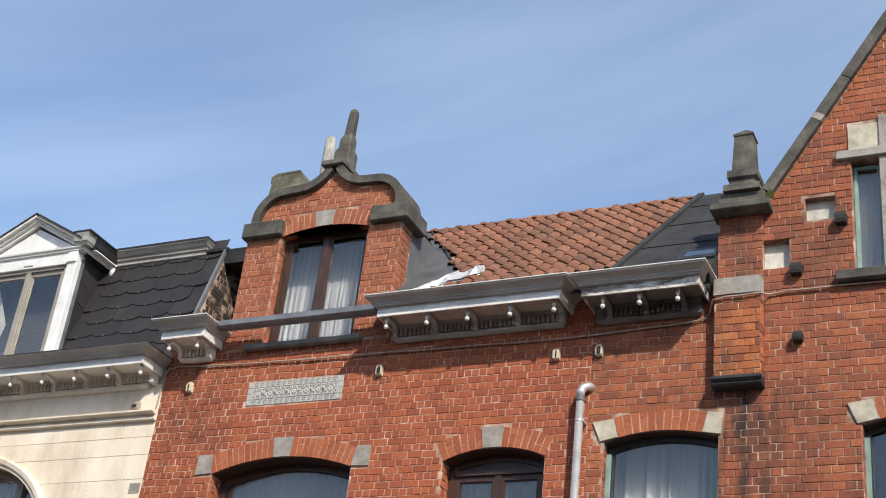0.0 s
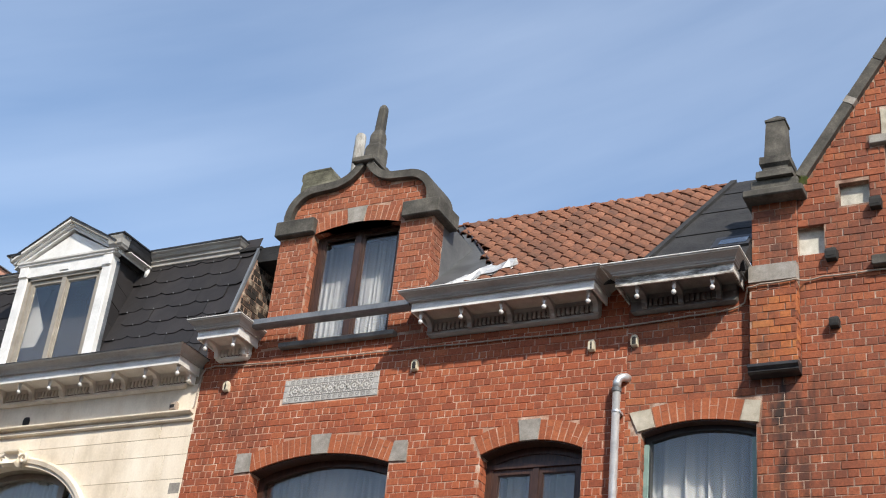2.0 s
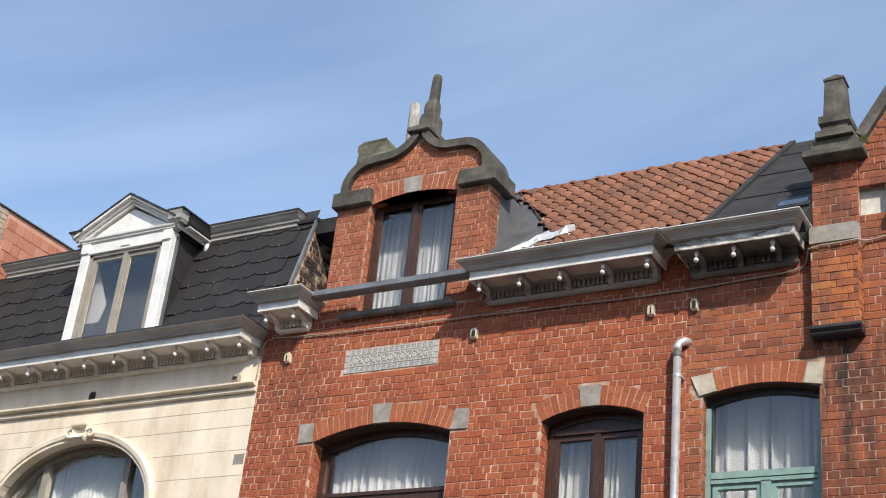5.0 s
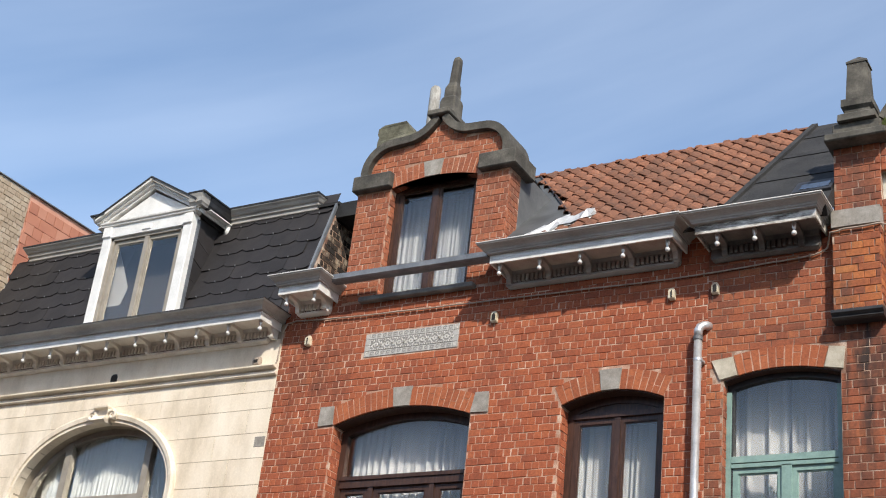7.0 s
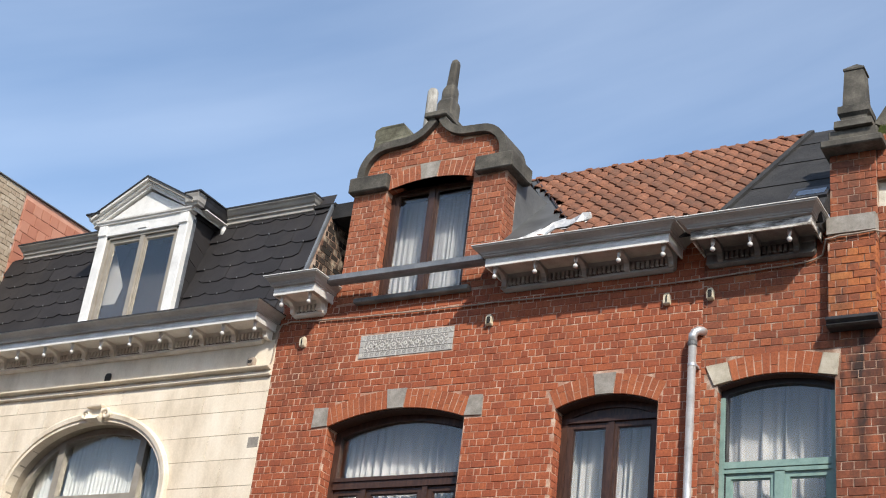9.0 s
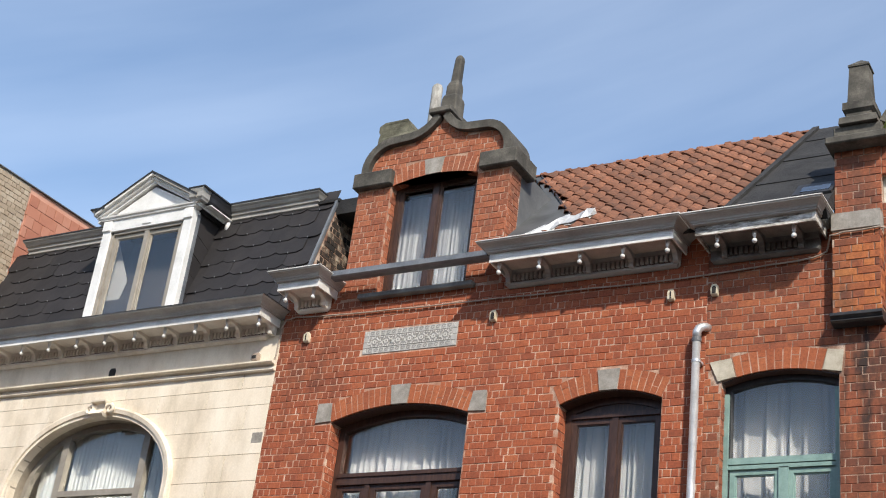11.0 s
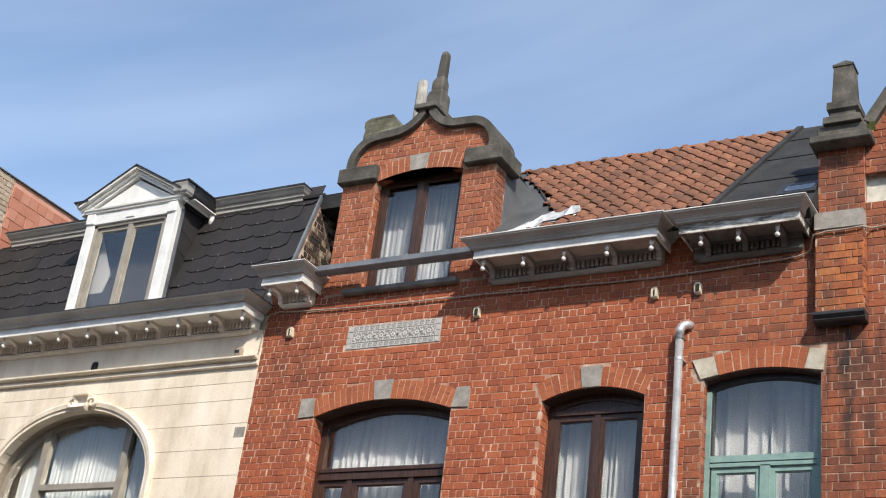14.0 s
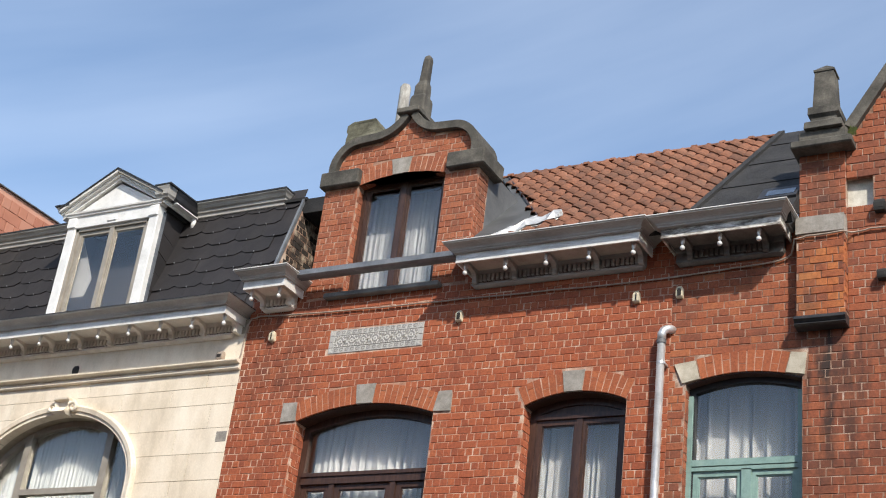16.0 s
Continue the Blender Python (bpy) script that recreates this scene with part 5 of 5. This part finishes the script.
ks.rings([[(KX - w, -d, zz), (KX - w * 0.6, -d + dip, zz), (KX + w * 0.6, -d + dip, zz), (KX + w, -d, zz), (KX + w, 0.02, zz), (KX - w, 0.02, zz)] for w, d, dip, zz in ((0.09, 0.1, 0.0, 6.565), (0.1, 0.15, 0.0, 6.59), (0.105, 0.15, 0.03, 6.61), (0.1, 0.11, 0.03, 6.66), (0.11, 0.12, 0.03, 6.73), (0.115, 0.145, 0.0, 6.74), (0.12, 0.15, 0.0, 6.76), (0.11, 0.12, 0.0, 6.77))])
for s in (-1, 1):
    pts = []
    for i in range(17):
        a = 2.6 - 0.46 * i
        q = 0.062 * (1 - 0.045 * i)
        pts.append((KX + s * (0.165 + q * math.cos(a)), -0.085, 6.655 + q * math.sin(a)))
    ks.tube([(KX + s * 0.08, -0.085, 6.75)] + pts, [0.02] + [0.024 - 0.0006 * i for i in range(17)], 8)
    ks.tube([(KX + s * 0.165, -0.08, 6.655), (KX + s * 0.165, 0.02, 6.655)], 0.055, 12)
part("keystone", ks, CREAM, wall, "carved scroll keystone")
win = part("window", Build().box(ACX - 1.23, ACX + 1.23, 0.22, 0.28, 4.3, 4.38), TAUPE, whouse, "taupe framed round-arched window")
arch_frame(win, Oval(ACX, ACZ, 1.23, 0.87), 4.38, 0.07, 0.2, 0.28, TAUPE)
frame_bar(win, "mullion", [rect(ACX - 0.68, ACX - 0.58, 4.38, 6.44)], 0.18, 0.27, TAUPE)
frame_bar(win, "mullion", [rect(ACX + 0.62, ACX + 0.72, 4.38, 6.42)], 0.18, 0.27, TAUPE)
frame_bar(win, "transom", [rect(ACX - 0.58, ACX + 0.62, 5.68, 5.75)], 0.18, 0.27, TAUPE)
pane(win, arched(Oval(ACX, ACZ, 1.17, 0.81), 4.38), 0.23)
part("window_sill", soft_box(Build(), ACX - 1.4, ACX + 1.4, -0.08, 0.2, 4.2, 4.3), CREAM, wall)
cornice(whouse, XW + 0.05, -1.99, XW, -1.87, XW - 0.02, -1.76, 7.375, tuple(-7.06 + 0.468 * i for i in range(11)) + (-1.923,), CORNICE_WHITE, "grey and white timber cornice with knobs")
# mansard


def man(x, z, h=0.0):
    return (x, 0.1 + (z - 7.7) * 0.306 - h * 0.956, z + h * 0.29)


MT = 9.5
b = Build().side([(0.1, 7.7), (0.1 + (MT - 7.7) * 0.306, MT), (0.9, 9.55), (4.5, 9.6), (4.5, 7.6), (0.1, 7.6)], XW + 0.02, XL - 0.04)
mans = part("mansard", b, SLATE, whouse, "steep black slate mansard roof")
D0, D1 = -5.16, -3.64


def slate_mesh():
    w, h = 0.408, 0.31
    pts = [(-w / 2, h), (-w / 2, 0.034), (-w * 0.4, 0.012), (-w * 0.3, -0.01), (w * 0.3, -0.012), (w * 0.4, 0.01), (w / 2, 0.034), (w / 2, h)]
    b = Build()
    n = len(pts)
    b.add([(x, (0.016 if v < 0.1 else 0.001), v) for x, v in pts] + [(x, 0.0, v) for x, v in pts], [tuple(range(n))] + [(i, n + i, n + (i + 1) % n, (i + 1) % n) for i in range(n)])
    b.v = [(x, -y, z) for x, y, z in b.v]
    return b.mesh("slate", SLATE)


SM = slate_mesh()
tilt = Matrix.Rotation(-math.atan(0.306), 4, "X")
hooks = Build()
for r in range(9):
    z = 7.6 + r * 0.225
    i = 0
    while True:
        x = XL - 0.05 - 0.205 - i * 0.41 - (0.205 if r % 2 else 0)
        i += 1
        if x < XW + 0.1:
            break
        if D0 - 0.12 < x < D1 + 0.12 and z < 9.4:
            continue
        ob = new("slate", SM)
        ob.parent = mans
        m = Matrix.Translation(man(x, z, 0.004)) @ tilt @ Matrix.Translation((random.uniform(-0.004, 0.004), random.uniform(-0.002, 0.002), random.uniform(-0.006, 0.006)))
        ob.matrix_local = m
        p = m @ Vector((0.0, -0.016, -0.008))
        hooks.box(p.x - 0.006, p.x + 0.006, p.y - 0.009, p.y + 0.004, p.z - 0.01, p.z + 0.008)
tagged(part("slate_hooks", hooks, ZINC, mans), "small metal slate hooks", kind="stuff")
y0 = 0.62


def mould(xa, xb):
    b = Build()
    prof = [(0.0, 9.45), (0.02, 9.46), (0.02, 9.5), (0.045, 9.515), (0.045, 9.545), (0.07, 9.56), (0.095, 9.595), (0.12, 9.615), (0.12, 9.63)]
    b.rings([[(xa - o * 0.6, y0 - o, z), (xb + o * 0.6, y0 - o, z), (xb + o * 0.6, y0 + 0.3, z), (xa - o * 0.6, y0 + 0.3, z)] for o, z in prof])
    return b


for xa, xb in ((-7.12, -5.0), (-3.75, -2.12)):
    part("ridge_cornice", mould(xa, xb), CORNICE, mans, "grey moulded edge of the mansard")
    part("edge_strip", Build().box(xa - 0.08, xb + 0.08, y0 - 0.13, y0 + 0.3, 9.63, 9.65), BLACK, mans)
part("mansard_cap", Build().box(-2.12, XL + 0.03, 0.6, 1.4, 9.48, 9.52), BITUMEN, mans)
part("verge", Build().side([(0.06, 7.75), (0.1 + (9.5 - 7.7) * 0.306 - 0.05, 9.5), (0.1 + (9.5 - 7.7) * 0.306 - 0.01, 9.5), (0.1, 7.75)], XL - 0.03, XL + 0.004), ANTHRACITE, mans, "dark metal verge strip")
pwall = part("party_wall", Build().side([(0.14, 7.75), (0.12 + (9.5 - 7.7) * 0.306, 9.5), (1.8, 9.5), (1.8, 7.75)], XL - 0.04, XL - 0.005), MORTAR_DARK, whouse, "flaking sooty brick party wall")
tt = Matrix(((0, -1, 0, XL), (1, 0, 0, 0), (0, 0, 1, 0), (0, 0, 0, 1)))
lay(pwall, 0.1, 1.6, 7.8, 9.46, 0, lambda z: [(0, 0.13 + (z - 7.7) * 0.306)], CHARRED, (9, 9, 9, 9), turn=tt, depth=0.02)
part("felt_flap", Build().box(XL - 0.02, -1.3, 0.62, 1.3, 9.3, 9.5), BITUMEN, whouse, "dark felt cover on the party wall")
part("flat_roof", Build().box(XW, XL, 0.92, 4.5, 9.5, 9.56), BITUMEN, whouse)
b = Build().box(XW, XL, 5.9, 6.1, 0, 9.6).box(XW, XW + 0.05, 0.3, 5.9, 0, 7.6).box(XW, XL, 0.3, 5.9, 3.9, 4.0).box(XW, XL, 0.3, 5.9, 7.3, 7.4)
for k in range(len(b.v) // 8):
    part("inner_wall", Build().add(b.v[8 * k:8 * k + 8], b.f[:6]), INTERIOR, whouse)
# white dormer
dorm = part("dormer", Build().box(D0 + 0.04, D1 - 0.04, 0.16, 0.9, 9.34, 9.44).box(D0 + 0.02, D0 + 0.08, 0.16, 0.9, 7.7, 9.39).box(D1 - 0.08, D1 - 0.02, 0.16, 0.9, 7.7, 9.39), SLATE, whouse, "white timber dormer with a pediment")
for k in range(7):
    z = 9.36 - 0.27 * k
    part("cheek_slate", Build().side([(0.205, z), (0.205, z - 0.262), (0.9, z - 0.54), (0.9, z - 0.278)], D1 - 0.021, D1 - 0.01 + 0.003 * (k % 2)), SLATE, dorm)
for xa, xb in ((D0, D0 + 0.145), (D1 - 0.145, D1)):
    part("post", soft_box(Build(), xa, xb, 0.06, 0.2, 7.68, 9.27, 0.008), WHITE, dorm)
    part("post_block", soft_box(Build(), xa, xb, 0.035, 0.2, 9.25, 9.4, 0.008), WHITE, dorm)
part("head", soft_box(Build(), D0 + 0.01, D1 - 0.01, 0.055, 0.2, 9.24, 9.41, 0.006), WHITE, dorm)
part("head_block", soft_box(Build(), (D0 + D1) / 2 - 0.08, (D0 + D1) / 2 + 0.08, 0.04, 0.2, 9.27, 9.34, 0.01), WHITE, dorm)
part("corner_trim", Build().box(D1, D1 + 0.012, 0.15, 0.2, 7.68, 9.34), ANTHRACITE, dorm)
cw = Build()
cw.rings([[(D0 - o, 0.06 - o, z), (D1 + o, 0.06 - o, z), (D1 + o, 0.16, z), (D0 - o, 0.16, z)] for o, z in ((0.01, 9.4), (0.03, 9.41), (0.03, 9.43), (0.05, 9.44), (0.055, 9.46))])
part("pediment_base", cw, CORNICE_WHITE, dorm, "white moulded pediment base")
part("side_eave", Build().box(D0 - 0.06, D1 + 0.013, 0.165, 0.8, 9.385, 9.468), BLACK, dorm, "black side eave")
PC, PA = (D0 + D1) / 2 - 0.02, 9.96
part("tympanum", Build().prism([(D0 + 0.05, 9.47), (D1 - 0.05, 9.47), (PC, PA - 0.12)], 0.09, 0.75), WHITE, dorm, "white tympanum")
HW = (D1 - D0) / 2 + 0.13
for s in (-1, 1):
    def pt(u, v):
        return (PC + s * HW * (1 - u) + 0, 9.49 + (PA - 9.47) * u + v)
    # third moulding: pale on the lit left rake, taupe for the right's shade
    for (v0, v1, y, m_) in ((-0.1, -0.055, 0.05, WHITE), (-0.055, -0.02, 0.01, WHITE), (-0.02, 0.02, -0.035, CORNICE_WHITE if s < 0 else TAUPE), (0.02, 0.04, -0.05, BLACK)):
        part("pediment_rake", Build().prism([pt(0.03, v0), pt(1, v0), pt(1, v1), pt(0.03, v1)], y, 0.9), m_, dorm)
xa, xb = PC - HW - 0.03, PC - HW + 0.12
part("pediment_end", Build().rings([[(xa + 0.03 - o, 0.05 - o, z), (xb, 0.05 - o, z), (xb, 0.85, z), (xa + 0.03 - o, 0.85, z)] for o, z in ((0.0, 9.47), (0.04, 9.5), (0.05, 9.54), (0.075, 9.565))]), CORNICE_WHITE, dorm)
part("eave_edge", Build().box(xa - 0.04, xb + 0.05, -0.05, 0.95, 9.565, 9.585), BLACK, dorm)
xa, xb = D1 - 0.045, D1 + 0.15
part("pediment_end", Build().rings([[(xa, 0.0 - o, z), (xb + o * 0.6, 0.0 - o, z), (xb + o * 0.6, 0.12, z), (xa, 0.12, z)] for o, z in ((0.0, 9.462), (0.01, 9.48), (0.03, 9.5), (0.035, 9.56), (0.05, 9.6), (0.05, 9.615))]), CORNICE, dorm, "grey boxed end of the pediment")
part("eave_gutter", Build().rings([[(xa + 0.03, 0.122, z), (xb + o, 0.122, z), (xb + o, 0.95, z), (xa + 0.03, 0.95, z)] for o, z in ((0.0, 9.464), (0.02, 9.5), (0.03, 9.56), (0.05, 9.61))]), BLACK, dorm, "black eave gutter of the dormer")
part("eave_edge", Build().box(xa - 0.01, xb + 0.06, -0.06, 0.97, 9.616, 9.634), BLACK, dorm)
part("eave_soffit", Build().box(D1 + 0.015, D1 + 0.17, 0.17, 0.9, 9.448, 9.462), WHITE, dorm, "white board under the dormer eave")
part("spout", Build().tube([(D1 + 0.12, 0.6, 9.46), (D1 + 0.12, 0.6, 9.31)], 0.034, 10), WHITE, dorm, "short white rain spout", True)
dw = part("window", Build().box(D0 + 0.145, D1 - 0.145, 0.12, 0.2, 7.68, 7.72), TAUPE, whouse, "taupe dormer window with two leaves")
mid = (D0 + D1) / 2
for xa, xb in ((D0 + 0.145, D0 + 0.19), (D1 - 0.19, D1 - 0.145)):
    part("frame_stile", Build().box(xa, xb, 0.085, 0.17, 7.72, 9.24), TAUPE, dw)
part("frame_head", Build().box(D0 + 0.145, D1 - 0.145, 0.085, 0.17, 9.2, 9.24), TAUPE, dw)
casement(dw, D0 + 0.195, mid - 0.004, 7.72, 9.195, 0.115, 0.05, TAUPE)
casement(dw, mid + 0.004, D1 - 0.195, 7.72, 9.195, 0.115, 0.05, TAUPE)
frame_bar(dw, "mullion", [rect(mid - 0.035, mid + 0.035, 7.72, 9.24)], 0.09, 0.15, TAUPE)

# ---- the neighbour with the bare side wall ----
nb = thing("neighbour_building", "taller building with bare tan brick and orange block side wall", "building")
bw = part("wall", Build().box(-16, XW - 0.02, 0.56, 6, 0, 10.6), ORANGE_MORTAR, nb)
bw2 = part("wall", Build().box(-16, XW - 0.02, -0.4, 0.56, 0, 10.6), PALE_MORTAR, nb)
t2 = Matrix(((0, -1, 0, XW), (1, 0, 0, 0), (0, 0, 1, 0), (0, 0, 0, 1)))
lay(bw, 0.575, 4.0, 8.0, 10.6, 0, lambda z: [], ORANGE_BLOCK, (9, 9, 9, 9), course=0.172, length=0.34, joint=0.01, turn=t2, depth=0.02, limit=0)
lay(bw2, -0.4, 0.555, 7.6, 10.6, 0, lambda z: [], TAN_BRICK, (9, 9, 9, 9), turn=t2, depth=0.02, limit=0)
part("parapet_cap", Build().box(-16, XW + 0.015, -0.4, 6, 10.6, 10.615), ZINC, nb, "thin grey parapet cap")
part("eave_cornice", soft_box(Build(), XW - 0.1, XW + 0.1, 0.02, 0.2, 8.25, 8.45, 0.03), CREAM, nb, "cream stone cornice end")

# ---- drainpipe, cables, insulators, vents ----
pipe = thing("drainpipe", "galvanised steel drainpipe with elbow on the brick wall", "drainpipe", (3.21, -0.09, 0.14))
PX, PY = 3.205, -0.085
part("pipe", Build().tube([(PX, PY, 0.14), (PX, PY, 6.86)], 0.038, 16), STEEL, pipe, smooth=True)
part("elbow", Build().tube([(PX, PY, 6.84), (PX, PY, 6.9), (PX + 0.012, PY + 0.01, 6.935), (PX + 0.038, PY + 0.035, 6.962), (PX + 0.062, PY + 0.06, 6.97), (PX + 0.075, 0.02, 6.97)], 0.042, 16), STEEL, pipe, smooth=True)
for z in (6.6, 5.2, 3.5, 1.5):
    part("clamp", Build().tube([(PX, PY, z - 0.012), (PX, PY, z + 0.012)], 0.042, 16).box(PX + 0.02, PX + 0.045, PY - 0.01, 0.02, z - 0.012, z + 0.012), STEEL, pipe)
part("collar", Build().tube([(PX, PY, 6.8), (PX, PY, 6.84)], 0.046, 16), ZINC, pipe)
adopt(pipe)


def cable(name, pts, r, label, sag=0.006):
    out = []
    for (a, b_) in zip(pts, pts[1:]):
        for i in range(6):
            u = i / 6
            out.append((a[0] + (b_[0] - a[0]) * u, a[1] + (b_[1] - a[1]) * u, a[2] + (b_[2] - a[2]) * u - sag * math.sin(math.pi * u)))
    out.append(pts[-1])
    return tagged(part(name, Build().tube(out, r, 6), CABLE, None, "", True), label, "cable")


cable("cable", [(-1.89, -0.015, 6.98), (-1.83, -0.02, 7.15), (-1.815, -0.02, 7.5), (-1.77, -0.02, 7.59), (-1.65, -0.02, 7.61), (-1.2, -0.02, 7.585), (-0.3, -0.02, 7.56), (0.45, -0.02, 7.55), (0.95, -0.02, 7.545), (2.0, -0.02, 7.53), (2.95, -0.02, 7.517), (3.9, -0.02, 7.55), (4.3, -0.02, 7.57), (4.42, -0.02, 7.62), (4.48, -0.13, 7.72), (4.6, -0.14, 7.735), (4.93, -0.14, 7.745), (5.0, -0.02, 7.78), (5.15, -0.02, 7.8), (5.6, -0.02, 7.8), (7.9, -0.02, 7.79)], 0.009, "thin grey cable clipped along the brick walls")


def insulator(x, z, dark=False, label="cream porcelain cable bracket on the brick wall"):
    t = thing("cable_bracket", label, "bracket", (x, 0, z), "cable brackets")
    b = Build().rings([[(x - w, 0.0 - d, z + h), (x + w, 0.0 - d, z + h), (x + w, 0.01, z + h), (x - w, 0.01, z + h)] for w, d, h in ((0.03, 0.03, -0.062), (0.034, 0.045, -0.05), (0.034, 0.05, 0.016), (0.028, 0.045, 0.04), (0.014, 0.03, 0.06))])
    part("body", b, INSULATOR, t)
    part("slot", Build().rings([[(x - w, -d, z + h), (x + w, -d, z + h), (x + w, -0.03, z + h), (x - w, -0.03, z + h)] for w, d, h in ((0.018 if dark else 0.006, 0.053, -0.045), (0.02 if dark else 0.007, 0.055, 0.014), (0.01 if dark else 0.004, 0.05, 0.03))]), DARKVOID, t)
    adopt(t)


insulator(-1.43, 7.34)
insulator(0.945, 7.345, True, "cream and black cable bracket on the brick wall")
insulator(2.905, 7.35)
insulator(3.345, 7.352, True, "sooty cable bracket on the brick wall")


def vent(x, z, w, label, m=DARKVOID, d=0.08):
    t = thing("wall_vent", label, "vent", (x, 0, z), "wall vents")
    part("hood", Build().rings([[(x - a, -q * d, z + h * w), (x + a, -q * d, z + h * w), (x + a * 1.05, 0.02, z + h * w), (x - a * 1.05, 0.02, z + h * w)] for a, q, h in ((w * 0.85, 0.95, -1.2), (w * 0.95, 1.0, -0.9), (w, 1.0, 0.2), (w * 0.9, 0.85, 0.7), (w * 0.6, 0.5, 1.15))]), m, t)
    part("opening", Build().box(x - w * 0.6, x + w * 0.6, -d - 0.004, -d + 0.01, z - w * 0.75, z + w * 0.1), DARKVOID, t)
    adopt(t)


vent(5.245, 8.02, 0.055, "dark sooty vent hood below a white recess")
vent(5.67, 8.51, 0.055, "dark sooty vent hood beside the attic window")
vent(5.25, 7.315, 0.045, "small black wall hook on brick")
vent(-4.316, 7.17, 0.045, "small dark vent slot in stone frieze", DARKVOID, 0.02)
vent(-2.11, 7.165, 0.045, "brown rusty wall bracket on stone frieze", CABLE, 0.06)
random.seed(9)
b = Build()
for i in range(40):
    a, r = random.uniform(0, 6.28), random.uniform(0, 0.05)
    p = (5.02 + r * math.cos(a), -0.1 + 0.4 * r * math.sin(a), 8.79 + random.uniform(-0.02, 0.05))
    b.add([(p[0] - 0.012, p[1], p[2]), (p[0] + 0.012, p[1], p[2] + 0.004), (p[0] + random.uniform(-0.02, 0.02), p[1] - 0.02, p[2] + 0.04)], [(0, 1, 2)])
tagged(part("moss_tuft", b, MOSS, None, "", False, False), "green moss tuft on the stone cap", "moss", kind="stuff")

# ---- curtains ----
curtain("curtain", -0.86, 0.69, 5.7, 6.5, 0.40, LACE, "white gathered voile curtain behind the arched light", 15, 0.03)
curtain("curtain", -0.86, 0.69, 4.4, 5.66, 0.4, LACE, "white lace curtain behind the three lights", 13, 0.03)
curtain("curtain", 1.7, 2.3, 4.4, 6.2, 0.42, CURTAIN, "white draped curtain behind the brown window", 7, 0.035, "curtains of the brown window")
curtain("curtain", 2.28, 2.9, 4.4, 6.2, 0.44, CURTAIN, "white draped curtain behind the brown window", 6, 0.035, "curtains of the brown window")
curtain("curtain", 3.3, 3.93, 4.4, 6.6, 0.40, CURTAIN, "white draped curtain behind the green window", 4, 0.045, "curtains of the green window")
curtain("curtain", 3.9, 4.55, 4.4, 6.6, 0.42, CURTAIN, "white draped curtain behind the green window", 5, 0.045, "curtains of the green window")
# added pale sheet gives the attic glass the grey-blue of reflected sky
curtain("curtain", 5.72, 6.06, 7.85, 9.2, 0.24, CURTAIN, "pale sheet added for the sky reflection in the narrow attic window", 2, 0.01)
curtain("curtain", -0.95, -0.1, 7.7, 9.18, 0.39, DORMER_LACE, "white patterned lace curtain in the dormer", 11, 0.016, "curtains of the brick dormer")
curtain("curtain", -0.1, 0.6, 7.7, 9.18, 0.39, DORMER_LACE, "white patterned lace curtain in the dormer", 9, 0.016, "curtains of the brick dormer")
curtain("curtain", -5.0, -3.7, 4.4, 6.62, 0.36, PLEATED, "white pleated curtain in the arched window", 18, 0.015)
curtain("curtain", -5.5, -5.03, 4.4, 6.5, 0.36, PLEATED, "white curtain drawn aside in the arched window", 4, 0.03)
curtain("curtain", -3.68, -3.1, 4.4, 6.5, 0.36, PLEATED, "white curtain drawn aside in the arched window", 4, 0.03)
tied = Build()
PTS = [(-5.35, 7.72), (-5.0, 7.72), (-4.9, 8.1), (-4.76, 8.6), (-4.95, 8.98), (-5.08, 9.22), (-5.35, 9.22)]
tied.prism(PTS, 0.3, 0.31)
tagged(part("curtain", tied, CURTAIN), "pale curtain tied back inside the white dormer", "curtain")
